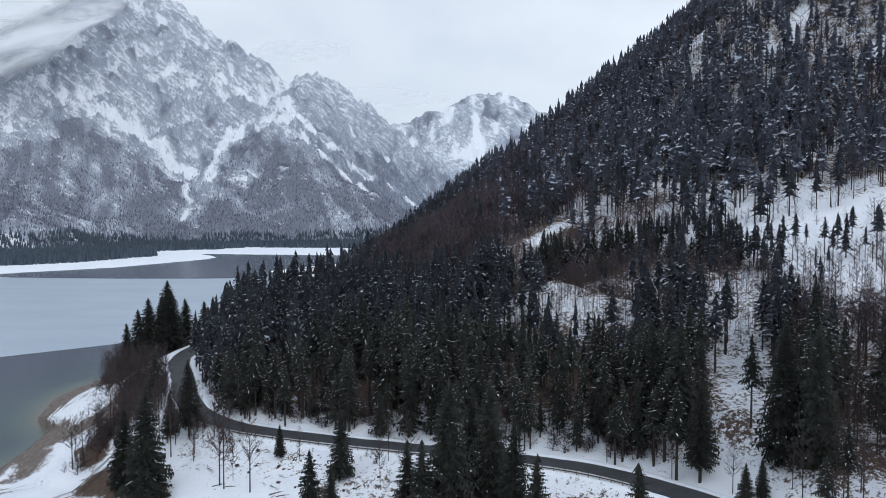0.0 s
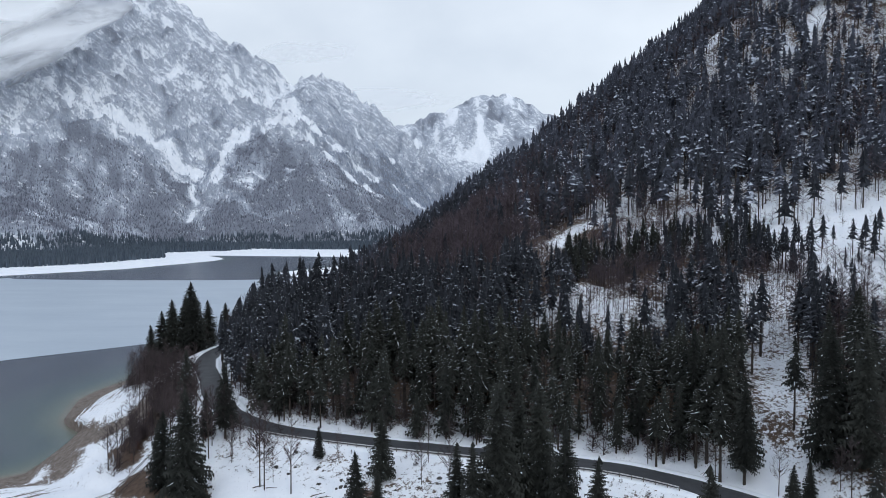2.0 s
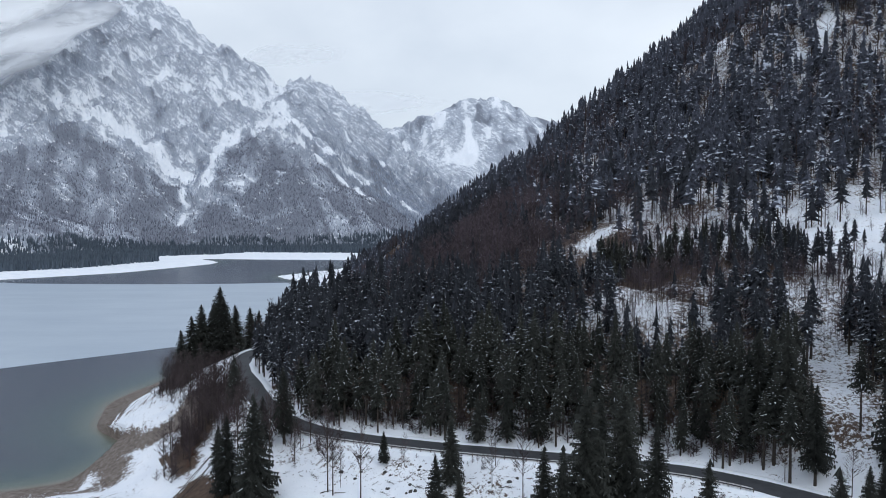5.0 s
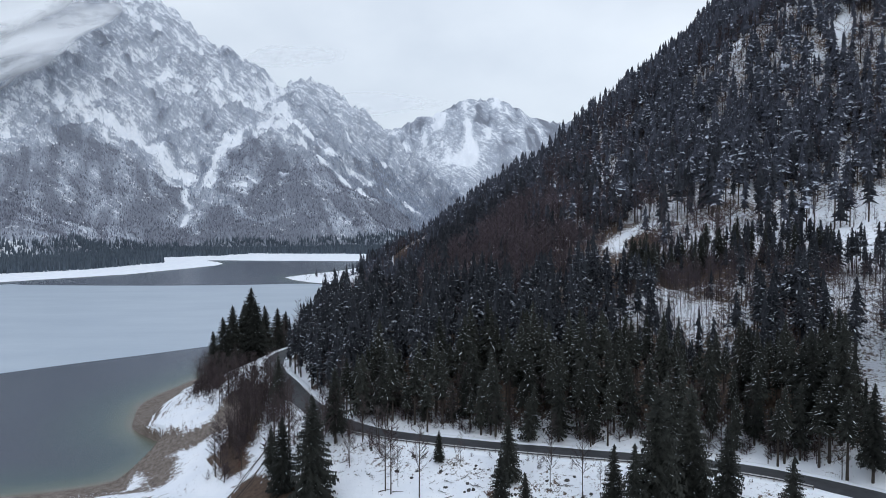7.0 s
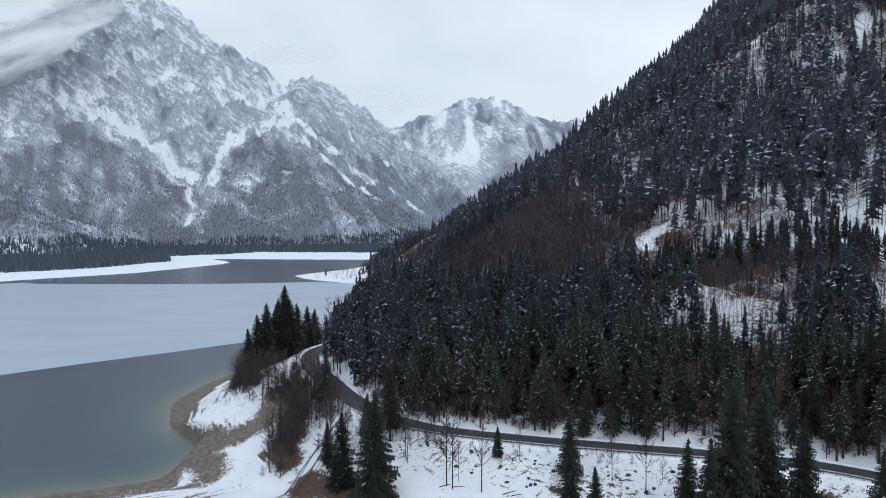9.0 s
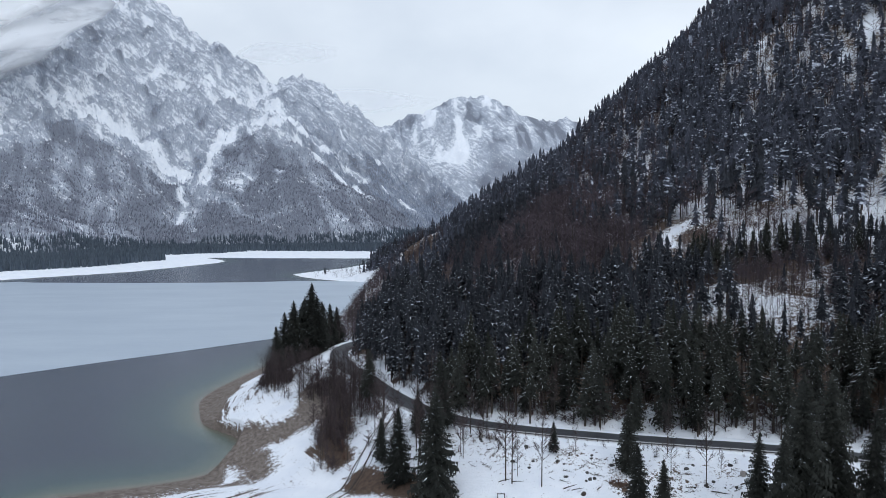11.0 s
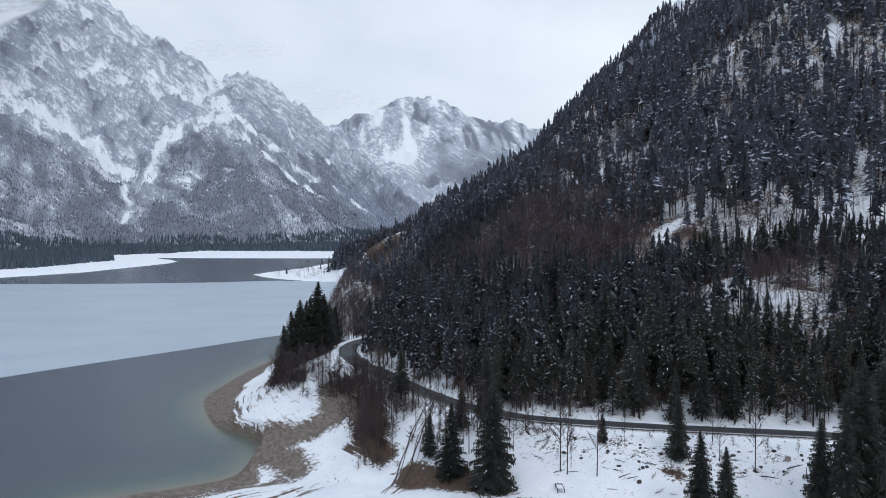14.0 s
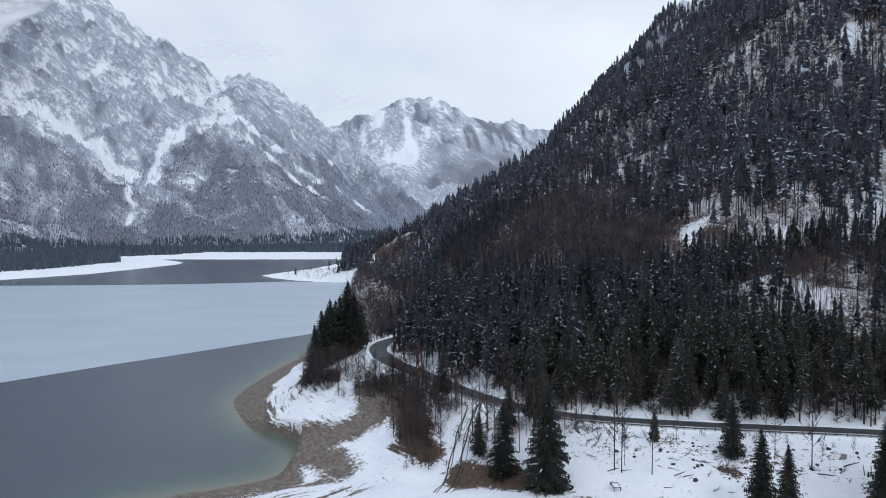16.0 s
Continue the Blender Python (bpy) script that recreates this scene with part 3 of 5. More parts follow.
# ice sheet with a clean front edge
front = [(-620, 20), (-470, 155), (-350, 268), (-269, 343), (-235, 376), (-200, 407), (-165, 440), (-135, 467), (-122, 482), (-116, 520)]
back = [(-112, 700), (-111, 790), (-116, 842), (-150, 852), (-200, 862), (-260, 850), (-330, 846), (-420, 850), (-520, 862), (-560, 866), (-700, 730), (-850, 480), (-860, 20)]
rim = smooth_line(front, 6) + smooth_line(back, 12)
bm = bmesh.new()
top = [bm.verts.new((x, y, 0.07)) for x, y in rim]
bm.faces.new(top)
bmesh.ops.triangulate(bm, faces=bm.faces[:])
me = bpy.data.meshes.new("lake_ice")
bm.to_mesh(me)
bm.free()
me.materials.append(mat_ice)
ice = new("lake_ice", me)
tagged(ice, "thin pale grey-blue ice sheet floating on the lake", "ice", kind="structure")


def strip(line, offsets, zs):
    """A band along a line: for each point a row of (sideways, height) pairs."""
    p = np.array(line)[:, :2]
    d = np.gradient(p, axis=0)
    d /= np.linalg.norm(d, axis=1)[:, None]
    side_ = np.stack([-d[:, 1], d[:, 0]], 1)
    V = []
    for o, z in zip(offsets, zs):
        o, z = np.broadcast_to(o, len(p)), np.broadcast_to(z, len(p))
        V.append(np.column_stack([p + side_ * o[:, None], z]))
    V = np.stack(V, 1)
    k = V.shape[1]
    ix = np.arange(len(p) * k).reshape(len(p), k)
    F = np.stack([ix[:-1, :-1], ix[:-1, 1:], ix[1:, 1:], ix[1:, :-1]], -1).reshape(-1, 4)
    return V.reshape(-1, 3), F[:, ::-1]


V, F = strip([p for p in smooth_line(ROAD, 2.0) if p[1] < 430], [-ROAD_HALF - 0.1, -ROAD_HALF, 0, ROAD_HALF, ROAD_HALF + 0.1], [ROAD_Z - 0.6, ROAD_Z - 0.02, ROAD_Z + 0.05, ROAD_Z - 0.02, ROAD_Z - 0.6])
road = mesh_object("road", V, F, [mat_road], smooth=False)
tagged(road, "narrow winding mountain road of dark wet asphalt", "road", kind="structure")


# ---------------------------------------------------------------- trees
def spruce(seed, whorls, per, teeth, base=0.12, radius=0.17, snowy=0.2):
    """A spruce one unit high, as arrays: trunk, crown of drooping fringed boughs, snow lying on them."""
    rs = np.random.RandomState(seed)
    TV, TF, CV, CF, SV, SF = [], [], [], [], [], []
    sides = 6 if teeth > 2 else (3 if whorls > 6 else 2)
    for k, (h, w) in enumerate(((0, 0.016), (0.35, 0.011), (0.98, 0.0015))):
        for s in range(sides):
            a = 2 * math.pi * s / sides
            TV.append((w * math.cos(a), w * math.sin(a), h))
        if k:
            for s in range(sides):
                o, q = (k - 1) * sides, (s + 1) % sides
                TF += [(o + s, o + q, o + sides + s), (o + q, o + sides + q, o + sides + s)]
    skirts(rs, max(7, whorls // 2), 6, base + 0.03, radius * 0.5, CV, CF)
    for k in range(whorls):
        for j in range(per):
            if rs.rand() < 0.1:
                continue
            f = min(max((k + rs.uniform(-0.55, 0.55)) / whorls, 0.0), 0.99)
            h = base + (0.985 - base) * f
            reach = radius * (1 - f) ** (0.78 if teeth > 1 else 0.6) * (0.45 + 0.55 * min(1, f * 5 + 0.25)) + 0.010
            a = 2 * math.pi * (j + 0.5 * (k % 2)) / per + rs.uniform(-0.4, 0.4)
            L = reach * rs.uniform(0.6, 1.2)
            droop = rs.uniform(0.3, 0.75) * (1 - 1.7 * f * f)
            ca, sa = math.cos(a), math.sin(a)

            def at(u, v, dz=0.0):
                z = h - droop * L * (u - 0.25 * u * u * u) + 0.06 * L * (1 - u)
                return (ca * u * L - sa * v * L, sa * u * L + ca * v * L, z + dz)

            rib = [at(0.05 + 0.95 * i / teeth, 0) for i in range(teeth + 1)]
            o = len(CV)
            CV += rib
            for i in range(teeth):
                wide = (0.30 if teeth < 7 else 0.25) * math.sin(math.pi * (0.25 + 0.62 * (i + 0.5) / teeth)) * rs.uniform(0.7, 1.2)
                for sg in (-1, 1):
                    CV.append(at((i + rs.uniform(0.55, 1.0)) / teeth, sg * wide, -rs.uniform(0.05, 0.25) * L))
                    CF.append((o + i, o + i + 1, len(CV) - 1))
            if rs.rand() < snowy * (0.6 + 0.8 * f):
                u0 = rs.uniform(0.35, 0.7)
                q = len(SV)
                e = 0.05 * L
                v0 = rs.uniform(-0.15, 0.15)
                slim = 0.45 if teeth > 6 else 1.0
                SV += [at(u0, v0 - 0.055 * slim, e), at(u0 + 0.05, v0 + 0.06 * slim, e), at(min(1.15, u0 + slim * rs.uniform(0.35, 0.7)), v0 + 0.02, e)]
                SF.append((q, q + 1, q + 2))
    return [(np.array(v, float).reshape(-1, 3), np.array(f_, int).reshape(-1, 3)) for v, f_ in ((TV, TF), (CV, CF), (SV, SF))]


def skirts(rs, count, points, base, radius, V, F):
    """Overlapping ragged skirts of boughs, one above the other, that fill a crown; gives the ridges on which snow can lie."""
    ridges = []
    for k in range(count):
        f = k / count
        h0 = base + (0.97 - base) * f
        h1 = min(1.0, h0 + (0.97 - base) * 1.5 / count + 0.02)
        R = (radius * (1 - f) ** 0.85 + 0.012) * rs.uniform(0.82, 1.15)
        o, turn = len(V), rs.uniform(0, 6.28)
        shift = rs.uniform(-0.012, 0.012, 2)
        V.append((shift[0] * 0.3, shift[1] * 0.3, h1))
        for j in range(2 * points):
            a = turn + math.pi * j / points + rs.uniform(-0.12, 0.12)
            w = R * (rs.uniform(0.6, 1.35) if j % 2 == 0 else rs.uniform(0.22, 0.42))
            V.append((w * math.cos(a) + shift[0], w * math.sin(a) + shift[1], h0 + (rs.uniform(-0.035, 0.03) if j % 2 == 0 else rs.uniform(0.005, 0.03))))
            F.append((o, o + 1 + j, o + 1 + (j + 1) % (2 * points)))
            if j % 2 == 0:
                ridges.append((np.array(V[o]), np.array(V[-1])))
    return ridges


def far_spruce(seed, count, points, base, radius, snowy, sides=2):
    """A spruce one unit high for far woods: trunk, ragged crown, flecks of snow."""
    rs = np.random.RandomState(seed)
    TV, TF, CV, CF, SV, SF = [], [], [], [], [], []
    for k, (h, w) in enumerate(((0, 0.014), (base + 0.25, 0.009))):
        for q in range(sides):
            TV.append((w * math.cos(2 * math.pi * q / sides), w * math.sin(2 * math.pi * q / sides), h))
    for q in range(sides):
        TF += [(q, (q + 1) % sides, sides + q), ((q + 1) % sides, sides + (q + 1) % sides, sides + q)]
    for top, tip in skirts(rs, count, points, base, radius, CV, CF):
        if rs.rand() < snowy:
            c = tip + (0, 0, 0.012)
            a = tip + (top - tip) * (rs.uniform(0.3, 0.6), rs.uniform(0.3, 0.6), 0.12)
            d = np.cross(c - a, (0, 0, 1.0))
            d *= rs.uniform(0.004, 0.010) / (np.linalg.norm(d) + 1e-9)
            up = np.array((0, 0, 0.016))
            SF.append((len(SV), len(SV) + 1, len(SV) + 2))
            SV += [a - d + up, a + d + up, c + up]
    return [(np.array(v, float).reshape(-1, 3), np.array(f_, int).reshape(-1, 3)) for v, f_ in ((TV, TF), (CV, CF), (SV, SF))]


def bare_tree(seed, boughs, twigs, thick=0.011, base=0.3, spread=0.30, sides=4):
    """A leafless tree one unit high: a trunk, and slender boughs with fine upright twigs."""
    rs = np.random.RandomState(seed)
    TV, TF, CV, CF = [], [], [], []
    lean = rs.uniform(-0.04, 0.04, 2)
    for k, (h, w) in enumerate(((0, min(thick, 0.013)), (0.5, min(thick, 0.013) * 0.7), (0.97, 0.002))):
        for s in range(sides):
            a = 2 * math.pi * s / sides
            TV.append((w * math.cos(a) + lean[0] * h * h, w * math.sin(a) + lean[1] * h * h, h))
        if k:
            for s in range(sides):
                o, q = (k - 1) * sides, (s + 1) % sides
                TF += [(o + s, o + q, o + sides + s), (o + q, o + sides + q, o + sides + s)]

    def sliver(p, q, w):
        d = np.cross(q - p, rs.uniform(-1, 1, 3))
        d *= w / (np.linalg.norm(d) + 1e-9)
        o = len(CV)
        CV.extend([p - d, p + d, q])
        CF.append((o, o + 1, o + 2))

    for k in range(boughs):
        f = (k + rs.rand()) / boughs
        h = base + (0.95 - base) * f
        a = rs.uniform(0, 2 * math.pi)
        L = (spread * (1 - f) ** 0.7 + 0.06) * rs.uniform(0.6, 1.15)
        up = rs.uniform(0.5, 1.3)
        p = np.array([lean[0] * h * h, lean[1] * h * h, h])
        q = p + L * np.array([math.cos(a) * 0.8, math.sin(a) * 0.8, up * 0.7])
        sliver(p, q, thick * 0.4 * (1 - 0.5 * f))
        for j in range(twigs):
            u = rs.uniform(0.25, 1.0)
            s = p + (q - p) * u
            b_ = a + rs.uniform(-1.3, 1.3)
            m = L * rs.uniform(0.25, 0.55)
            sliver(s, s + m * np.array([math.cos(b_) * 0.7, math.sin(b_) * 0.7, rs.uniform(0.2, 1.0)]), thick * 0.33)
    return [(np.array(v, float).reshape(-1, 3), np.array(f_, int).reshape(-1, 3)) for v, f_ in ((TV, TF), (CV, CF))]


def tree_thing(kind, parts, mats, names):
    root = new(kind)
    for (V, F), m, nm in zip(parts, mats, names):
        if len(F):
            ob = mesh_object(nm, V, F, [m], root)
            if nm == "snow_load":
                tagged(ob, "flecks of fresh snow on the boughs", kind="stuff")
    return root


def scatter(name, mats, kinds, spots, label, category):
    """Many trees joined in one mesh: spots are rows of x, y, z, height, girth, turn, kind."""
    VV, FF, II, count = [], [], [], 0
    for k, parts in enumerate(kinds):
        some = spots[spots[:, 6].astype(int) == k]
        if not len(some):
            continue
        V = np.concatenate([p[0] for p in parts])
        F, I, o = [], [], 0
        for i, p in enumerate(parts):
            F.append(p[1] + o)
            I.append(np.full(len(p[1]), i))
            o += len(p[0])
        F, I = np.concatenate(F), np.concatenate(I)
        c, s = np.cos(some[:, 5])[:, None], np.sin(some[:, 5])[:, None]
        H, W = some[:, 3][:, None], (some[:, 3] * some[:, 4])[:, None]
        P = np.stack([some[:, 0][:, None] + W * (c * V[:, 0] - s * V[:, 1]), some[:, 1][:, None] + W * (s * V[:, 0] + c * V[:, 1]), some[:, 2][:, None] + H * V[:, 2]], -1)
        VV.append(P.reshape(-1, 3))
        FF.append((F[None] + (count + len(V) * np.arange(len(some)))[:, None, None]).reshape(-1, 3))
        II.append(np.tile(I, len(some)))
        count += len(V) * len(some)
    ob = mesh_object(name, np.concatenate(VV), np.concatenate(FF), mats, index=np.concatenate(II))
    return tagged(ob, label, category, kind="stuff")


def random_spots(rs, count, box):
    return rs.uniform(box[0], box[1], count), rs.uniform(box[2], box[3], count)


rs = np.random.RandomState(11)
GIANT_SPRUCE = [spruce(5 + k, 62, 14, 7, base=bs, radius=w, snowy=0.05) for k, (bs, w) in enumerate([(0.06, 0.17), (0.04, 0.19)])]
BIG_SPRUCE = [spruce(10 + k, 46, 13, 8, base=bs, radius=w, snowy=sn) for k, (bs, w, sn) in enumerate([(0.06, 0.2, 0.08), (0.12, 0.19, 0.1), (0.2, 0.17, 0.12), (0.02, 0.23, 0.06)])]
NEAR_SPRUCE = [spruce(20 + k, 25, 8, 4, base=bs, radius=w, snowy=sn) for k, (bs, w, sn) in enumerate([(0.2, 0.17, 0.12), (0.32, 0.14, 0.5), (0.46, 0.15, 0.32), (0.1, 0.19, 0.05)])]
MID_SPRUCE = [spruce(40 + k, 12, 6, 2, base=bs, radius=w, snowy=sn) for k, (bs, w, sn) in enumerate([(0.12, 0.17, 0.1), (0.22, 0.15, 0.45), (0.46, 0.16, 0.3), (0.16, 0.19, 0.12)])]
FAR_SPRUCE = [far_spruce(60 + k, 10, 5, bs, w, sn, 3) for k, (bs, w, sn) in enumerate([(0.12, 0.155, 0.05), (0.2, 0.14, 0.22), (0.34, 0.145, 0.12), (0.15, 0.17, 0.1)])]
FROSTED_SPRUCE = [far_spruce(65 + k, 10, 5, bs, w, sn, 3) for k, (bs, w, sn) in enumerate([(0.14, 0.145, 0.3), (0.26, 0.135, 0.6), (0.48, 0.14, 0.45), (0.2, 0.16, 0.2)])]
TINY_SPRUCE = [far_spruce(70 + k, 5, 4, 0.1, 0.165, 0.2 + 0.12 * k) for k in range(4)]
NEAR_BARE = [bare_tree(80 + k, 40, 9, thick=0.010, spread=0.19) for k in range(4)]
MID_BARE = [bare_tree(90 + k, 26, 6, thick=0.016, base=0.25, spread=0.34, sides=3) for k in range(4)]
FAR_BARE = [bare_tree(100 + k, 12, 3, thick=0.027, base=0.32, spread=0.38, sides=2) for k in range(4)]
SAPLING = [bare_tree(120 + k, 11, 2, thick=0.03, base=0.3, spread=0.2, sides=2) for k in range(4)]
SHRUB = [bare_tree(95 + k, 12, 3, thick=0.03, base=0.02, sides=2) for k in range(4)]
THICK_SHRUB = [bare_tree(110 + k, 26, 6, thick=0.034, base=0.02) for k in range(4)]
SP_MATS, SP_NAMES = [mat_bark, mat_needles, mat_snow], ["trunk", "crown", "snow_load"]
BARE_MATS, BARE_NAMES = [mat_bark, mat_twig], ["trunk", "crown"]


def spots_of(x, y, z, low, high, kinds=4):
    k = len(x)
    return np.column_stack([x, y, z - 0.25, rs.uniform(low, high, k), rs.uniform(0.85, 1.2, k), rs.uniform(0, 6.28, k), rs.randint(0, kinds, k)])


MADE = {}


def plant(kind, templates, mats, names, rows_of, label, group):
    """Trees that stand as things of their own, on shared meshes."""
    for s in rows_of:
        k = int(s[6])
        m = pose(s[0], s[1], s[2], 0, 0, math.degrees(s[5]))
        if (kind, k) not in MADE:
            ob = MADE[kind, k] = tree_thing(kind, templates[k], mats, names)
            ob.matrix_basis = m
        else:
            ob = copy_thing(MADE[kind, k], m)
        ob.scale = (s[3] * s[4], s[3] * s[4], s[3])
        tagged(ob, label, "tree", group)


def clearing(x, y):
    """Below 0 on the few open snow patches of the wooded slope."""
    return np.minimum.reduce([to_line(x, y, [(40, 304), (46, 320), (60, 326)])[0] - 4.5, to_line(x, y, [(26, 227), (36, 221), (45, 211)])[0] - 12,
                              to_line(x, y, [(90, 218), (76, 190), (67, 160), (58, 138)])[0] - 7.2, to_line(x, y, [(114, 262), (150, 264), (200, 272)])[0] - 12] + [to_line(x, y, line)[0] - w for line, w in LEDGES])


# the forest on the wooded mountain
x, y = random_spots(rs, 70000, (-130, 520, 120, 1450))
z, ds, lake, dr, side, r = land(x, y)
away = np.arctan2(x + 50, y)
d_eye = np.hypot(x + 50, y)
ok = ~lake & ((side > 0) | (y > 312) & ((x > -98) | (y > 440))) & (dr > np.where(y > 335, 4.0, 5.4)) & (ds > 4) & ((r < 640) | (y > 800)) & ((r > 120) | (y > 800)) & (away < 0.86)
# the steep front is thickly wooded; the far side of the mountain and the heights above thin out
turned = ((x - 400) * (x + 50) + (y - 640) * y) / (np.hypot(x - 400, y - 640) * d_eye)
thin = np.where(((turned > 0.45) & (y < 850)) | (x > 40 + 0.62 * (y - 300)) & (y > 900) | (z > 95 + 0.42 * d_eye), 0.12, 1.0)
thick_ = np.clip((z - 24) / 6, 0, 1) * np.clip((54 - z) / 6, 0, 1) * np.clip((x + 40) / 30, 0, 1) * np.clip((92 - x) / 12, 0, 1)
dens = np.clip(np.where(z > 82, 0.56, 0.70) + 0.3 * thick_ + np.where((x > 26) & (z < 67), np.where(z < 47, 0.06, 0.35), 0) + 0.45 * (dr < 13) + 0.6 * fbm(x, y, 45, 3), np.where(z > 82, 0.4, 0.3), 1) * thin * (1 - 0.62 * open_slope(x, y, z)) * np.where(y > 600, 0.33, 1.0)
ok &= rs.rand(len(x)) < dens
clear = clearing(x, y)
ok &= (clear > 0) | (rs.rand(len(x)) < 0.05)
x, y, z, r, dr, d_eye = (v[ok] for v in (x, y, z, r, dr, d_eye))
brown_zone = np.exp(-(((x + 8) / 50) ** 2 + ((y - 390) / 95) ** 2)) + np.exp(-(((x - 15) / 24) ** 2 + ((y - 285) / 26) ** 2))
front = np.clip((52 - z) / 8, 0, 1) * np.clip((330 - y) / 40, 0, 1) * np.clip((75 - x) / 20, 0, 1)
hollow = dab(x, y, [(38, 262), (62, 258), (90, 246)], 15)
leafless = rs.rand(len(x)) < np.clip(-0.6 * hollow + 0.44 + 0.9 * fbm(x + 300, y, 60, 3) + 0.55 * brown_zone - 0.28 * front * (1 - np.clip(brown_zone, 0, 1)) - 0.05 * (y > 520), 0.1, np.where(z > 82, 0.68, 0.9))
shore_strip = (x < -76 - 0.085 * (y - 400)) & (y > 415) & (y < 845)
leafless |= shore_strip
spots = spots_of(x, y, z, 13, 28)
# long bare trunks at the edge of the wood and on the open slopes
lanky = (rs.rand(len(x)) < np.where((dr < 32) | (x > 5) & (z < 50), 0.6, np.where(open_slope(x, y, z) > 0.3, 0.75, 0.0))) & ~leafless
spots[lanky, 6] = 2
spots[leafless, 3] = rs.uniform(11, 19, leafless.sum())
spots[~leafless, 3] *= (1 - 0.35 * np.clip(brown_zone, 0, 1))[~leafless]
spots[:, 3] *= np.where(dr < 14, 0.82, 1.0) * np.where(dr < 45, 0.92, 1.0)
spots[shore_strip, 3] *= 0.6
# low woods along the shore, young growth below the two bare patches
spots[:, 3] *= np.where((x < -42) & (y > 318) & (y < 830), 0.62, 1.0)
spots[:, 3] *= 1 - 0.5 * np.maximum(dab(x, y, [(14, 202), (30, 193), (46, 182)], 14), dab(x, y, [(30, 275), (46, 312)], 13))
spots[:, 3] *= 1 - 0.42 * np.clip((z - 42) / 6, 0, 1) * np.clip((70 - z) / 5, 0, 1) * np.clip((x - 20) / 15, 0, 1) * np.clip((240 - x) / 15, 0, 1)
spots[(hollow > 0.35) & ~leafless, 3] = rs.uniform(10, 16, int(((hollow > 0.35) & ~leafless).sum()))
order = np.argsort(d_eye)
sp_near, ba_near = order[~leafless[order]][:260], order[leafless[order]][:150]
rest = np.ones(len(x), bool)
rest[sp_near] = rest[ba_near] = False
plant("spruce_tree", NEAR_SPRUCE, SP_MATS, SP_NAMES, spots[sp_near], "dark green spruce with snow flecks on drooping boughs", "spruces in the roadside forest")
plant("bare_tree", NEAR_BARE, BARE_MATS, BARE_NAMES, spots[ba_near], "leafless brown broadleaf tree on the snowy slope", "bare trees on the slope")
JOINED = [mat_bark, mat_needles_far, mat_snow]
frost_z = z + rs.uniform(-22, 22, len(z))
# high and distant trees use the haze-tinted, snow-dashed needles
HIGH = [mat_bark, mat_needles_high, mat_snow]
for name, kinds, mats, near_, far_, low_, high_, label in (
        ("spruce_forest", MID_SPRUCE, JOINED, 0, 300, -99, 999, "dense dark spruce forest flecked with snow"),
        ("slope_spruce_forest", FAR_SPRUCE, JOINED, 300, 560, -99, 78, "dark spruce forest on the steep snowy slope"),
        ("frosted_spruce_forest", FROSTED_SPRUCE, HIGH, 300, 560, 78, 999, "frosted spruce forest on the upper mountainside, needles paled for haze"),
        ("ridge_spruce_forest", TINY_SPRUCE, HIGH, 560, 2000, -99, 999, "frosted dark spruce forest along the mountain ridge, needles paled for haze")):
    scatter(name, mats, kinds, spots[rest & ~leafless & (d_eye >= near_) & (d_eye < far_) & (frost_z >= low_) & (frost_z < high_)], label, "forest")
scatter("bare_woodland", [mat_bark, mat_twig_far], MID_BARE, spots[rest & leafless & (d_eye < 320)], "leafless brown woodland between the spruces", "forest")
scatter("upper_bare_woodland", [mat_bark, mat_twig_far], FAR_BARE, spots[rest & leafless & (d_eye >= 320) & (d_eye < 540)], "leafless brown woodland high on the slope", "forest")
scatter("ridge_bare_woodland", [mat_bark, mat_twig_far], SAPLING, spots[rest & leafless & (d_eye >= 540)] * np.array([1, 1, 1, 1, 1.7, 1, 1]), "leafless brown woodland along the mountain ridge", "forest")

# dark young spruces in the hollow behind the knoll
x, y = random_spots(rs, 400, (34, 100, 240, 292))
z, ds, lake, dr, side, r = land(x, y)
ok = (dab(x, y, [(44, 266), (62, 262), (80, 254), (94, 246)], 9) > rs.rand(len(x))) & (clearing(x, y) > 0)
plant("spruce_tree", NEAR_SPRUCE, SP_MATS, SP_NAMES, (spots_of(x[ok], y[ok], z[ok], 9, 16) * np.array([1, 1, 1, 1, 1.15, 1, 1]))[:55], "dark green young spruce in the hollow behind the knoll", "spruces behind the knoll")

# thin saplings on the two bare patches
x, y = random_spots(rs, 4200, (0, 100, 155, 250))
z, ds, lake, dr, side, r = land(x, y)
ok = (side > 0) & (dr > 9) & (rs.rand(len(x)) < np.maximum(dab(x, y, [(20, 228), (37, 224), (56, 206)], 12), 0.8 * dab(x, y, [(92, 220), (78, 195)], 10)))
scatter("saplings", [mat_bark, mat_twig_far], SAPLING, spots_of(x[ok], y[ok], z[ok], 4, 9) * np.array([1, 1, 1, 1, 0.7, 1, 1]), "thin leafless saplings on the snowy knoll", "saplings")

# leafless trees on the steep foot of the hill above the ice
x, y = random_spots(rs, 2600, (-115, -62, 345, 840))
z, ds, lake, dr, side, r = land(x, y)
ok = ~lake & (ds > 5) & ((dr > 6) | (y > 430)) & (x < -64 - 0.085 * (y - 400)) & (rs.rand(len(x)) < 0.75 + 0.6 * fbm(x, y, 30, 3))
scatter("shore_woodland", [mat_bark, mat_twig_far], MID_BARE, spots_of(x[ok], y[ok], z[ok], 6, 11)[:700], "thin leafless trees on the steep lake shore", "forest")

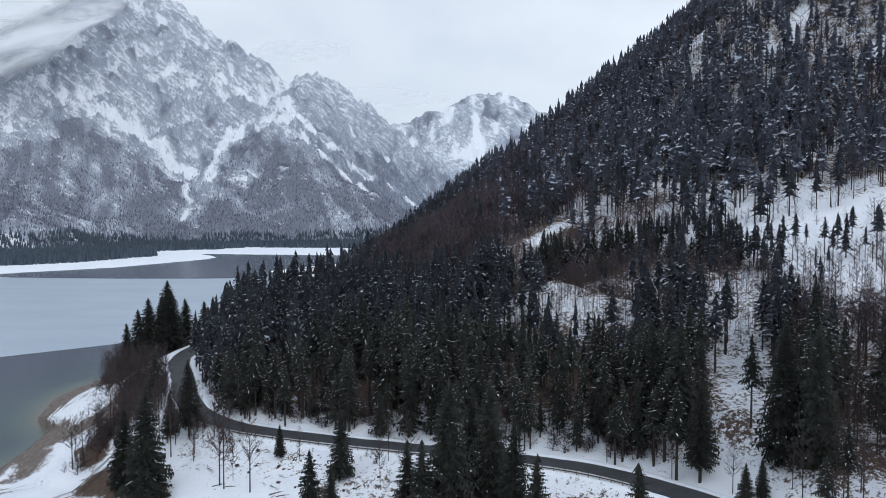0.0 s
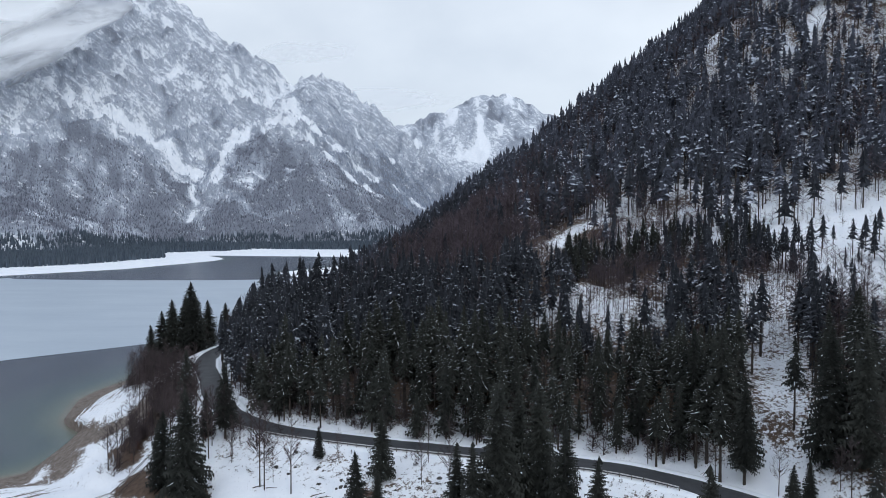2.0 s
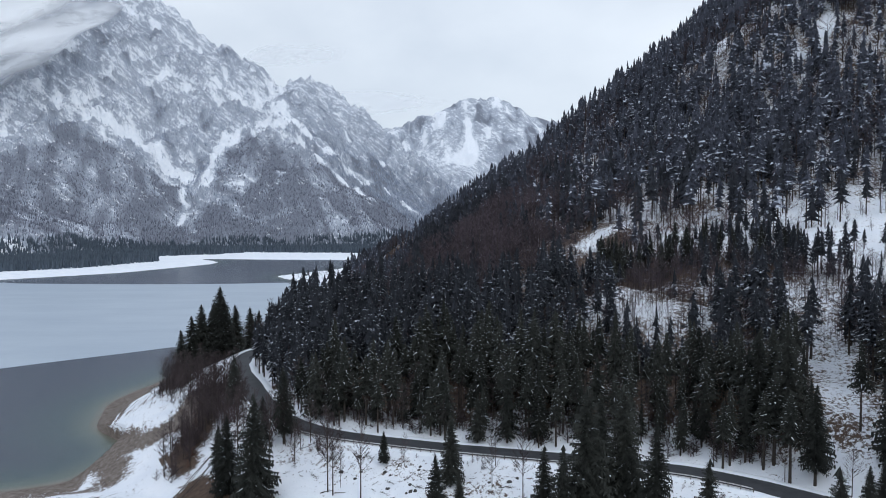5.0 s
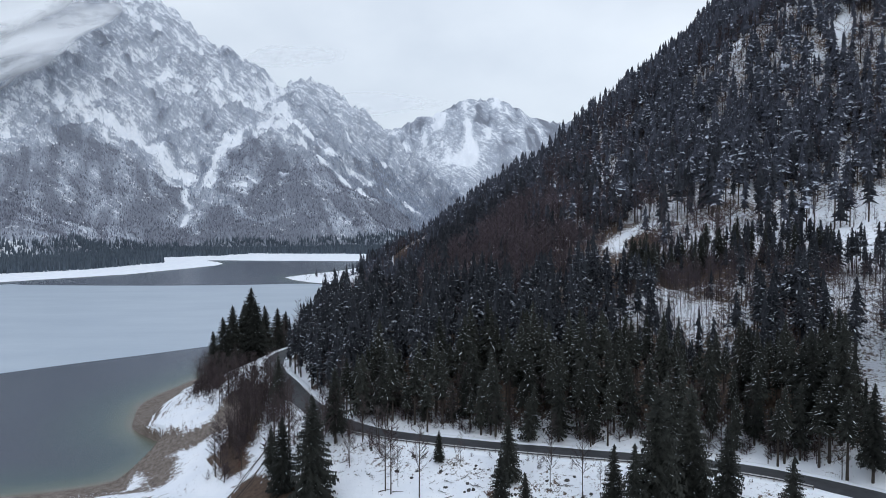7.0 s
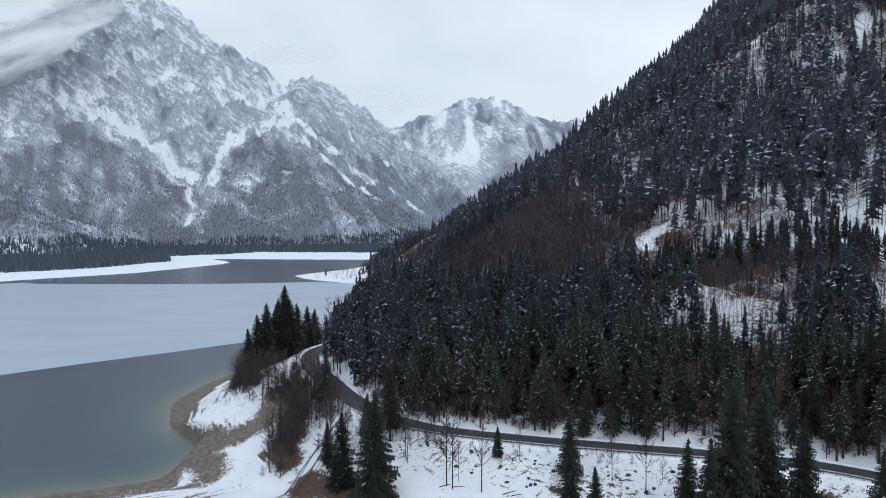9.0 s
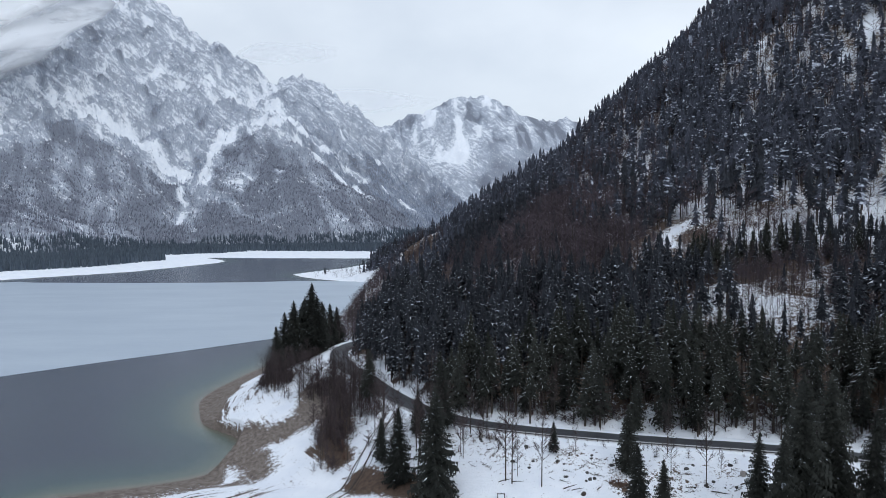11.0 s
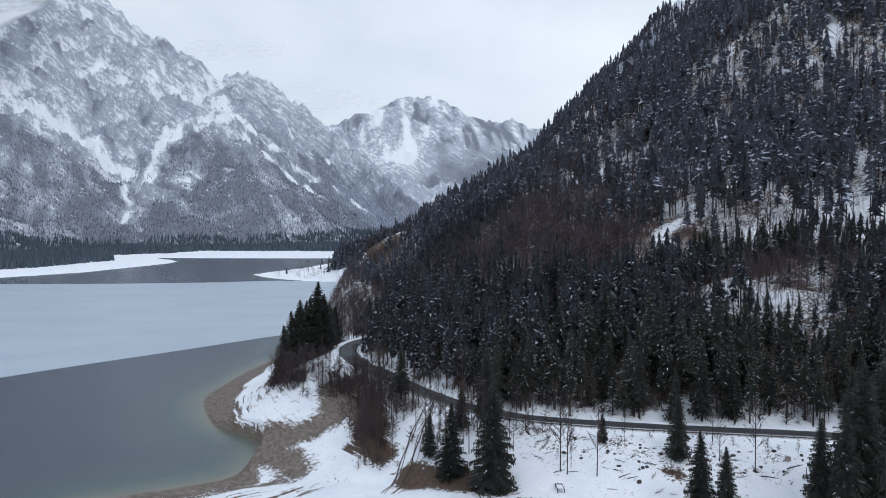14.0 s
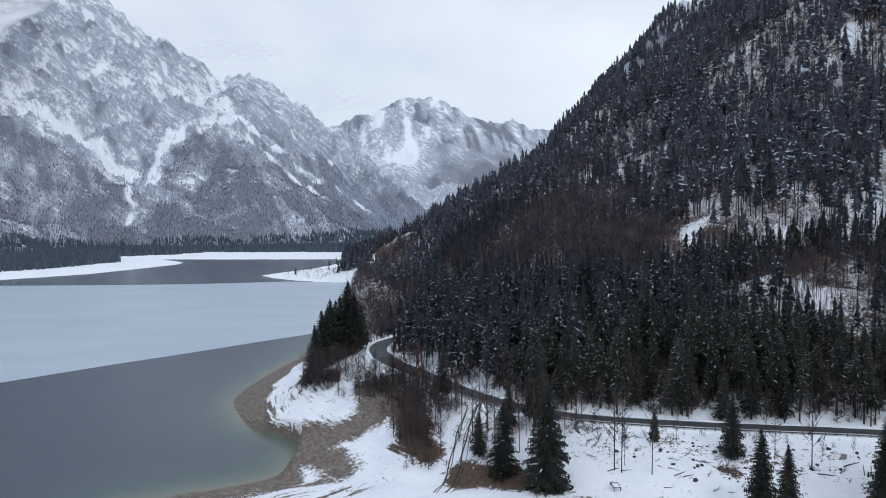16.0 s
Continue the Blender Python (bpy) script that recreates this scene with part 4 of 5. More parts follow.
# brown undergrowth under the trees
x, y = random_spots(rs, 11000, (-130, 330, 150, 620))
z, ds, lake, dr, side, r = land(x, y)
ok = ~lake & (side > 0) & (dr > 7) & (r < 640) & (np.arctan2(x + 50, y) < 0.86) & (rs.rand(len(x)) < np.clip(0.35 + 0.9 * fbm(x + 90, y, 40, 3) - 0.3 * (z > 85) + 0.8 * np.exp(-(((x - 5) / 60) ** 2 + ((y - 300) / 60) ** 2)) + 0.5 * np.clip((z - 26) / 6, 0, 1) * np.clip((62 - z) / 6, 0, 1) + 0.5 * ((dr > 9) & (dr < 26)), 0.03, 1)) & ((clearing(x, y) > 0) | (rs.rand(len(x)) < 0.14))
scatter("undergrowth", [mat_twig_far, mat_twig_far], SHRUB, spots_of(x[ok], y[ok], z[ok], 2.5, 7.5), "brown leafless undergrowth on the forest floor", "shrubs")


# ---------------------------------------------------------------- trees between the road and the lake
def ground_z(x, y):
    return float(land(np.array([x]), np.array([y]))[0][0])


SHORE_SPRUCES = [(-119.7, 291, 27, 1), (-112.7, 293, 31, 3), (-116, 296, 26, 0), (-123, 289, 24, 1), (-125.5, 284, 20, 0), (-110, 289, 25, 2), (-113.5, 300, 27, 1), (-118, 301, 25, 1), (-109.3, 328, 23, 1), (-107, 335, 21, 3), (-121, 296, 24, 3), (-110, 306, 22, 1)]
LOW_SPRUCES = [(-66, 157.5, 26, 3), (-74.5, 166.1, 18, 3), (-79, 174.5, 12, 1), (-22.3, 155.1, 15.4, 0), (-37.6, 163.7, 8, 1), (-63.6, 178, 20, 2), (-69.7, 182, 12, 0), (-84, 208, 17, 2), (-25.8, 137, 17.5, 1), (-21.3, 134.6, 14.5, 0)]
ROAD_SPRUCES = [(51.5, 142, 21, 2), (56, 131, 9, 3), (60, 133, 8, 0), (50.5, 152, 27, 2), (46, 156, 25, 2)]
for group, some in (("spruces on the lake shore", SHORE_SPRUCES), ("spruces below the road", LOW_SPRUCES), ("spruces at the road bend", ROAD_SPRUCES)):
    plant("tall_spruce", BIG_SPRUCE, SP_MATS, SP_NAMES, [(a, c, ground_z(a, c) - 0.25, h, 1.2 if c > 270 else 1.05, 2.4 * i, k) for i, (a, c, h, k) in enumerate(some)],
          "dark green spruce standing on snow near the lake", group)
GIANTS = [(13.2, 100, 28, 0), (23.6, 85, 32, 0), (1.0, 124, 33, 1), (-3.7, 122, 23, 0), (9, 126, 21, 1), (-6.4, 126, 22, 0), (5.4, 133, 29, 0), (8.5, 128, 32, 1), (12, 120, 27, 0), (66, 137.5, 27, 1), (70, 133, 27, 0)]
plant("giant_spruce", GIANT_SPRUCE, SP_MATS, SP_NAMES, [(a, c, ground_z(a, c) - 0.25, h, 1.05, 2.4 * i, k) for i, (a, c, h, k) in enumerate(GIANTS)],
      "tall dense dark spruce rising from the slope", "tall spruces below the road")
LOW_BARE = [(-49.8, 157.9, 20, 0), (-48.5, 156.7, 19, 1), (-42.1, 154.4, 19, 2), (-32.7, 162, 8, 3), (-7.4, 147.4, 18, 0), (-12.2, 158, 13, 1), (-58.9, 167.5, 12, 2), (-47, 158.6, 10, 3), (-13.5, 152, 12, 2),
            (-79.1, 183.8, 17, 0), (-78.4, 176, 19, 1), (-75.8, 180.4, 18, 2), (-74.6, 176, 17, 3), (-70.2, 175.8, 18, 0), (-69.4, 171, 17, 1), (-66.4, 176.3, 16, 2), (-65.7, 171.4, 18, 3), (-81.3, 188.2, 15, 0), (-63, 176.7, 15, 1), (-89.4, 208.5, 13, 2),
            (-103.7, 406, 24, 0), (-101, 412, 25, 1), (-98.7, 400, 26, 2), (-96.2, 400, 24, 3), (-93.9, 391, 23, 0), (-91.7, 400, 23, 1), (-105.6, 401, 20, 2), (-104, 316, 17, 3), (-101, 329, 15, 1), (-91, 338, 18, 0), (-84, 345, 16, 2), (-107, 308, 14, 2), (-88, 348, 15, 1), (-98.6, 322, 22, 0), (-95, 326, 22, 1), (-90, 329, 18, 2), (-3, 150, 6, 3), (4, 149, 5, 0)]
plant("bare_tree", NEAR_BARE, BARE_MATS, BARE_NAMES, [(a, c, ground_z(a, c) - 0.2, h, 0.8, 1.7 * i, k) for i, (a, c, h, k) in enumerate(LOW_BARE)],
      "slender leafless tree with a dark trunk in the snow", "bare trees below the road")
# thicket on the bank between the beach and the bend
x, y = random_spots(rs, 5200, (-130, -45, 165, 305))
z, ds, lake, dr, side, r = land(x, y)
bank = np.maximum.reduce([dab(x, y, [(-106, 248), (-92, 222), (-85, 203)], 7), 1.6 * dab(x, y, [(-129, 278), (-117, 261)], 5), 0.9 * dab(x, y, [(-93, 204), (-92, 184)], 4.5), 0.7 * dab(x, y, [(-72, 186), (-52, 173)], 3.5), 0.5 * dab(x, y, [(-114, 284), (-118, 300)], 5)])
ok = ~lake & (side < 0) & (dr > 4.6) & (ds > 7) & (rs.rand(len(x)) < bank)
x, y, z = x[ok], y[ok], z[ok]
tall = rs.rand(len(x)) < 0.22
plant("bare_tree", NEAR_BARE, BARE_MATS, BARE_NAMES, spots_of(x[tall], y[tall], z[tall], 8, 15)[:120], "leafless brown tree on the steep road bank", "bare trees on the bank")
plant("bare_shrub", THICK_SHRUB, [mat_twig, mat_twig], BARE_NAMES, spots_of(x[~tall], y[~tall], z[~tall], 2.5, 5.5)[:295] * np.array([1, 1, 1, 1, 1.6, 1, 1]), "brown leafless shrub on the bank above the beach", "shrubs on the bank")
MOUND = [(-93, 198, 5.5), (-91.5, 194, 5), (-94, 203, 5.5), (-90.5, 189, 4.5), (-89.5, 207, 6), (-97, 222, 6), (-94.5, 211, 5.5), (-100, 230, 6), (-103, 238, 6), (-90, 214, 5), (-92, 219, 6), (-122, 268, 6), (-126, 276, 6), (-118, 262, 5), (-129, 281, 5), (-79.5, 177, 4.5), (-77.5, 172.5, 4), (-80, 181, 4.5), (-76.5, 178, 5), (-78, 186, 4.5), (-74.5, 172, 4), (-72.5, 176.5, 4), (-75, 183, 4.5), (-70, 180, 3.5)]
plant("bare_shrub", THICK_SHRUB, [mat_twig, mat_twig], BARE_NAMES, [(a, c, ground_z(a, c) - 0.2, 0.8 * h, 2.2 + 0.3 * (i % 2), 1.1 * i, i % 4) for i, (a, c, h) in enumerate(MOUND)], "broad brown leafless shrub on the bank above the beach", "shrubs on the bank")

# shrubs and small trees on the far spit
x, y = random_spots(rs, 500, (-235, -100, 850, 1060))
z, ds, lake, dr, side, r = land(x, y)
ok = ~lake & (ds > 8) & (rs.rand(len(x)) < np.clip((x + 225) / 110, 0.05, 1))
scatter("spit_shrubs", [mat_twig_far, mat_twig_far], SHRUB, spots_of(x[ok], y[ok], z[ok], 2.5, 6.0) * np.array([1, 1, 1, 1, 1.9, 1, 1]), "brown shrubs and saplings on the snowy spit", "shrubs")
spit = [(-186, 935, 12, 0), (-172, 1010, 8, 1), (-160, 960, 6, 2), (-146, 1000, 9, 3), (-150, 1120, 12, 0), (-140, 1150, 14, 1)]
spit += [(-108 + 6 * math.sin(4.1 * k) + 0.5 * k, 856 + 8 * k, 24 + 5 * math.sin(2.3 * k), k % 4) for k in range(20)]
scatter("spit_spruces", JOINED, FAR_SPRUCE, np.array([(a, c, ground_z(a, c) - 0.2, h, 1.1, i, k) for i, (a, c, h, k) in enumerate(spit)]), "few small spruces on the snowy spit", "trees")

# ---------------------------------------------------------------- road edge: ploughed snow and wooden railing
def part(name, bm, mat, parent, label=""):
    me = bpy.data.meshes.new(name)
    bm.to_mesh(me)
    bm.free()
    me.materials.append(mat)
    ob = new(name, me)
    ob.parent = parent
    if label:
        ob["label"] = label
    return ob


def box(bm, w, d, h, at=(0, 0, 0), bevel=0.01):
    got = bmesh.ops.create_cube(bm, size=1.0, matrix=Matrix.Translation(at) @ Matrix.Diagonal((w, d, h, 1)))
    if bevel:
        edges = list({e_ for v in got["verts"] for e_ in v.link_edges})
        bmesh.ops.bevel(bm, geom=edges, offset=bevel, segments=1, affect="EDGES")


mat_wood = plain("weathered_wood", (0.20, 0.18, 0.16), (0.38, 0.35, 0.32), 2.5, 0.85, thing=True)
mat_bracken = plain("dead_bracken", (0.080, 0.041, 0.031), (0.155, 0.084, 0.063), 1.0, 0.95)
mat_rail = plain("frosted_rail", (0.42, 0.41, 0.40), (0.62, 0.62, 0.62), 2.5, 0.8, thing=True)
mat_post = plain("dark_post", (0.06, 0.052, 0.047), (0.14, 0.12, 0.105), 2.5, 0.85, thing=True)
mat_log = plain("dark_log", (0.035, 0.028, 0.025), (0.095, 0.078, 0.068), 1.5, 0.9, thing=True)
mat_rock = plain("limestone", (0.03, 0.028, 0.027), (0.095, 0.089, 0.086), 1.2, 0.9, thing=True)
near_road = [p for p in smooth_line(ROAD, 1.5) if p[1] < 335 and p[1] > 60]
k = len(near_road)
t_ = np.arange(k)
for sgn, label in ((1, "low ploughed snow bank on the uphill road edge"), (-1, "low ploughed snow bank on the downhill road edge")):
    wob = 0.5 + 0.5 * np.clip(fbm(t_ * 1.5, np.full(k, 40.0 * sgn), 9, 4) + 0.35, 0, 1)
    inner = ROAD_HALF - 0.15 + 0.3 * fbm(t_ * 1.5, np.full(k, 9.0 * sgn), 5, 3)
    offs = [sgn * inner, sgn * (inner + 0.45), sgn * (inner + 1.0), sgn * (inner + 1.9), sgn * (inner + 3.0)]
    V, F = strip(near_road, offs, [ROAD_Z - 0.05, ROAD_Z + 0.16 * wob, ROAD_Z + 0.36 * wob, ROAD_Z + 0.2 * wob, ROAD_Z - 0.45])
    tagged(mesh_object("snow_bank", V, F if sgn > 0 else F[:, ::-1], [mat_snow], smooth=True), label, "snow", kind="structure")

rail_line = road_mid = np.array([p for p in smooth_line(ROAD, 0.5) if 141 < p[1] < 232])
d_ = np.gradient(rail_line, axis=0)
d_ /= np.linalg.norm(d_, axis=1)[:, None]
rail_line = rail_line - np.stack([-d_[:, 1], d_[:, 0]], 1) * 5.0
run = np.concatenate([[0], np.cumsum(np.linalg.norm(np.diff(rail_line, axis=0), axis=1))])
stops = np.arange(0, run[-1], 2.5)
posts = np.column_stack([np.interp(stops, run, rail_line[:, 0]), np.interp(stops, run, rail_line[:, 1])])
railing = tagged(new("railing"), "grey wooden roadside railing on posts with two rails", "railing")
post_me = rail_me = None
for i, (px, py) in enumerate(posts):
    if post_me is None:
        bm = bmesh.new()
        box(bm, 0.17, 0.17, 1.8, (0, 0, 0.45))
        ob = part("post", bm, mat_post, railing)
        post_me = ob.data
    else:
        ob = new("post", post_me)
        ob.parent = railing
    ob.location = (px, py, ROAD_Z - 0.3)
    ob.rotation_euler = (0.03 * math.sin(7 * i), 0.03 * math.cos(5 * i), 0.4 * i)
    if i + 1 < len(posts):
        qx, qy = posts[i + 1]
        for h in (1.25, 0.75):
            if rail_me is None:
                bm = bmesh.new()
                box(bm, 1.0, 0.1, 0.2, (0.5, 0, 0), 0)
                ob = part("rail", bm, mat_rail, railing, "pale snow-dusted wooden rail")
                rail_me = ob.data
            else:
                ob = new("rail", rail_me)
                ob.parent = railing
            ob.location = (px, py, ROAD_Z - 0.3 + h)
            ob.rotation_euler = (0, 0.006 * math.sin(3 * i), math.atan2(qy - py, qx - px))
            ob.scale = (math.hypot(qx - px, qy - py), 1, 1)


# ---------------------------------------------------------------- clutter on the snow below the road
def lumpy(seed, size):
    """A broken stone."""
    bm = bmesh.new()
    bmesh.ops.create_icosphere(bm, subdivisions=2, radius=1.0)
    for v in bm.verts:
        f_ = 1 + 0.35 * noise.noise(v.co * 1.3 + Vector((seed, 0, 0))) + 0.12 * noise.noise(v.co * 3.5)
        v.co = Vector((v.co.x * f_ * 1.2, v.co.y * f_, v.co.z * f_ * 0.65)) * size
    me = bpy.data.meshes.new("rock")
    bm.to_mesh(me)
    bm.free()
    me.materials.append(mat_rock)
    return me


def log_mesh(seed, bend):
    """A trunk of unit length lying along x, tapered, a little crooked, with knots of broken boughs."""
    r_ = random.Random(seed)
    bm = bmesh.new()
    rings = []
    for i in range(7):
        u = i / 6
        c = Vector((u - 0.5, bend * math.sin(3 * u + seed), 0.02 * math.sin(5 * u)))
        w = 0.035 * (1 - 0.45 * u) * r_.uniform(0.9, 1.1)
        rings.append([bm.verts.new(c + Vector((0, w * math.cos(a), w * math.sin(a)))) for a in [2 * math.pi * j / 7 for j in range(7)]])
    for a, c in zip(rings, rings[1:]):
        for j in range(7):
            bm.faces.new((a[j], a[(j + 1) % 7], c[(j + 1) % 7], c[j]))
    bm.faces.new(rings[0][::-1])
    bm.faces.new(rings[-1])
    for j in range(3):
        u = r_.uniform(0.2, 0.8)
        bmesh.ops.create_cone(bm, segments=5, radius1=0.012, radius2=0.004, depth=0.12, cap_ends=True, matrix=pose(u - 0.5, bend * math.sin(3 * u + seed), 0.06, r_.uniform(-60, 60), r_.uniform(-40, 40), 0))
    me = bpy.data.meshes.new("log")
    bm.to_mesh(me)
    bm.free()
    me.materials.append(mat_log)
    return me


def brush_mesh(seed):
    """A fallen bough: a crooked stem with side twigs, of unit length."""
    r_ = np.random.RandomState(seed)
    V, F = [], []
    p = np.array([-0.5, 0, 0.03])
    for i in range(6):
        w = 0.034 * (1 - 0.14 * i)
        V.extend([p + w * np.array([0, math.cos(a), math.sin(a)]) for a in (0.5, 2.6, 4.7)])
        o = 3 * i
        if i:
            F.extend([(o - 3 + j, o - 3 + (j + 1) % 3, o + (j + 1) % 3, o + j) for j in range(3)])
        for j in range(4):
            V_tip = p + np.array([r_.uniform(0.05, 0.3), r_.uniform(-0.3, 0.3), r_.uniform(0.0, 0.2)])
            F.append((o + j % 3, o + (j + 1) % 3, V_tip))
        p = p + np.array([0.2, r_.uniform(-0.08, 0.08), r_.uniform(-0.01, 0.04)])
    for k, f_ in enumerate(F):
        if len(f_) == 3:
            V.append(f_[2])
            F[k] = (f_[0], f_[1], len(V) - 1)
    me = bpy.data.meshes.new("bough")
    me.from_pydata([tuple(v) for v in V], [], F)
    me.materials.append(mat_log)
    return me


ROCKS = [lumpy(k, 1.0) for k in range(4)]
LOGS = [log_mesh(k, 0.015 * k) for k in range(3)]
BOUGHS = [brush_mesh(k) for k in range(4)]
r_ = random.Random(5)


def lay(name, me, x, y, size, turn, label, group, category, sink=0.0, lift=0.0, tilt=True):
    ob = new(name, me)
    z = ground_z(x, y)
    e = 0.8
    ax = math.atan((ground_z(x, y + e) - ground_z(x, y - e)) / (2 * e)) if tilt else 0
    ay = -math.atan((ground_z(x + e, y) - ground_z(x - e, y)) / (2 * e)) if tilt else 0
    ob.matrix_world = Matrix.Translation((x, y, z - sink + lift)) @ Euler((ax, ay, 0)).to_matrix().to_4x4() @ pose(0, 0, 0, 0, 0, turn) @ Matrix.Diagonal((size, size, size, 1))
    return tagged(ob, label, category, group)


for k in range(75):
    x = r_.uniform(-62, 26)
    y = np.interp(x, [-62, -30, 15, 30], [181, 163, 150, 143]) - r_.uniform(1.5, 11)
    lay("rock", ROCKS[k % 4], x, y, r_.uniform(0.2, 0.62) ** 1.3, r_.uniform(0, 360), "dark grey limestone lump poking out of the snow", "rocks below the road", "rock", 0.06)
for k in range(90):
    x = r_.uniform(-62, 24)
    y = np.interp(x, [-62, -30, 15, 30], [180, 162, 149, 142]) - r_.uniform(1.0, 16)
    lay("bough", BOUGHS[k % 4], x, y, r_.uniform(0.9, 2.6), r_.uniform(-50, 50), "dark fallen bough lying on the snow", "fallen boughs", "branch", 0.02)
for x, y, size, turn, k in [(-26, 165, 3.6, -20, 0), (-19, 163, 4.5, -14, 1), (-12, 160.5, 4.2, -18, 2), (-5, 158, 3.6, -15, 0), (-50, 158, 3.0, 8, 1), (-47, 157, 2.6, -6, 2), (-36, 153, 3.2, 12, 0), (-34.5, 152, 2.8, 4, 1), (-40, 150, 2.2, -15, 2),
                            (3.5, 145, 3.4, 58, 0), (5, 144.6, 3.6, 55, 1), (6.6, 144.4, 3.3, 60, 2), (8, 144, 3.4, 52, 0), (2, 147, 4.2, 8, 1), (-5, 145.5, 3.8, -18, 2)]:
    lay("log", LOGS[k], x, y, size, turn, "felled dark log half sunk in the snow", "logs below the road", "log", 0.0, 0.02 * size)
# brush along the foot of the railing, and growth at the edge of the wood
edge_spots = []
for k in range(90):
    i = r_.randrange(8, len(rail_line) - 8)
    px, py = rail_line[i] + (rail_line[i] - road_mid[i]) * r_.uniform(0.25, 0.8)
    edge_spots.append((px, py, ground_z(px, py) - 0.15, r_.uniform(0.7, 1.8), 1.5, r_.uniform(0, 6.28), k % 4))
plant("low_brush", THICK_SHRUB, [mat_twig, mat_twig], BARE_NAMES, edge_spots, "low dark brush in the snow below the railing", "brush below the railing")
edge_spots = []
for k in range(280):
    i = r_.randrange(8, len(rail_line) - 8)
    mid_ = road_mid[i]
    px, py = mid_ - (rail_line[i] - mid_) * r_.uniform(1.3, 2.9)
    edge_spots.append((px, py, ground_z(px, py) - 0.15, r_.uniform(1.4, 4.5), 2.0, r_.uniform(0, 6.28), k % 4))
plant("edge_shrub", THICK_SHRUB, [mat_twig, mat_twig], BARE_NAMES, edge_spots, "leafless dark shrub at the edge of the wood", "shrubs above the road")
edge_spots = []
for k in range(60):
    i = r_.randrange(8, len(rail_line) - 8)
    px, py = road_mid[i] - (rail_line[i] - road_mid[i]) * r_.uniform(1.45, 2.4)
    edge_spots.append((px, py, ground_z(px, py) - 0.15, r_.uniform(0.8, 1.8), 2.3, r_.uniform(0, 6.28), k % 4))
plant("dead_bush", THICK_SHRUB, [mat_bracken, mat_bracken], BARE_NAMES, edge_spots, "rust-brown dead bush on the verge above the road", "dead bushes above the road")
edge_spots = []
for k in range(70):
    i = r_.randrange(4, len(rail_line) - 4)
    px, py = road_mid[i] - (rail_line[i] - road_mid[i]) * r_.uniform(1.5, 3.2)
    edge_spots.append((px, py, ground_z(px, py) - 0.15, r_.uniform(5, 13), 0.8, r_.uniform(0, 6.28), k % 4))
plant("bare_tree", NEAR_BARE, BARE_MATS, BARE_NAMES, edge_spots, "slender leafless tree on the snowy verge above the road", "bare trees above the road")
stump = lay("tree_stump", ROCKS[1].copy(), -33.5, 150.5, 0.6, 40, "dark upturned tree stump in the snow", "", "stump", 0.1)
stump.data.materials.clear()
stump.data.materials.append(mat_log)


def shaped(x, y, turn, name, label, category):
    root = new(name)
    root.matrix_world = pose(x, y, ground_z(x, y), 0, 0, turn)
    return tagged(root, label, category)


frame_ = shaped(-51.5, 152.5, 84, "wooden_bench", "snow-topped grey wooden bench frame on the slope", "bench")
for dy in (-0.75, 0.75):
    bm = bmesh.new()
    box(bm, 3.6, 0.16, 0.14, (0, dy, 0.75))
    part("side_beam", bm, mat_log, frame_)
    for dx in (-1.6, 1.6):
        bm = bmesh.new()
        box(bm, 0.14, 0.14, 1.3, (dx, dy, 0.1))
        part("leg", bm, mat_log, frame_)
for dx in (-1.6, 0.9, 1.6):
    bm = bmesh.new()
    box(bm, 0.16, 1.7, 0.08, (dx, 0, 0.86))
    part("crosspiece", bm, mat_log, frame_)
bm = bmesh.new()
box(bm, 2.4, 1.3, 0.1, (-0.4, 0, 0.87), 0.03)
part("snow_cover", bm, mat_snow, frame_, "layer of snow")

crate = shaped(1.5, 149, 20, "wooden_crate", "pale weathered box standing in the snow", "box")
bm = bmesh.new()
box(bm, 1.1, 0.8, 0.9, (0, 0, 0.4), 0.03)
part("body", bm, mat_wood, crate)
bm = bmesh.new()
box(bm, 1.2, 0.9, 0.08, (0, 0, 0.89), 0.02)
part("lid", bm, mat_wood, crate)

# wheel ruts of the track from the road to the beach
track = smooth_line([(-77, 197), (-79, 192), (-81.5, 186), (-84, 178), (-86.5, 171), (-90, 164)], 1.0)
tp = np.array(track)
tz = land(tp[:, 0], tp[:, 1])[0]
for off, w, slip in ((-1.55, 0.16, 0.0), (-1.05, 0.10, 2.0), (0.95, 0.12, 4.0), (1.4, 0.17, 1.0), (2.5, 0.08, 3.0)):
    sway = 0.16 * np.sin(0.55 * np.arange(len(track)) + slip)
    V, F = strip(track, [off + sway - w, off + sway, off + sway + w], [tz, tz, tz])
    V = np.array(V, float)
    V[:, 2] = land(V[:, 0], V[:, 1])[0] + 0.07
    tagged(mesh_object("wheel_rut", V, F, [mat_log], smooth=True), "dark muddy wheel rut through the snow", "track", kind="structure")

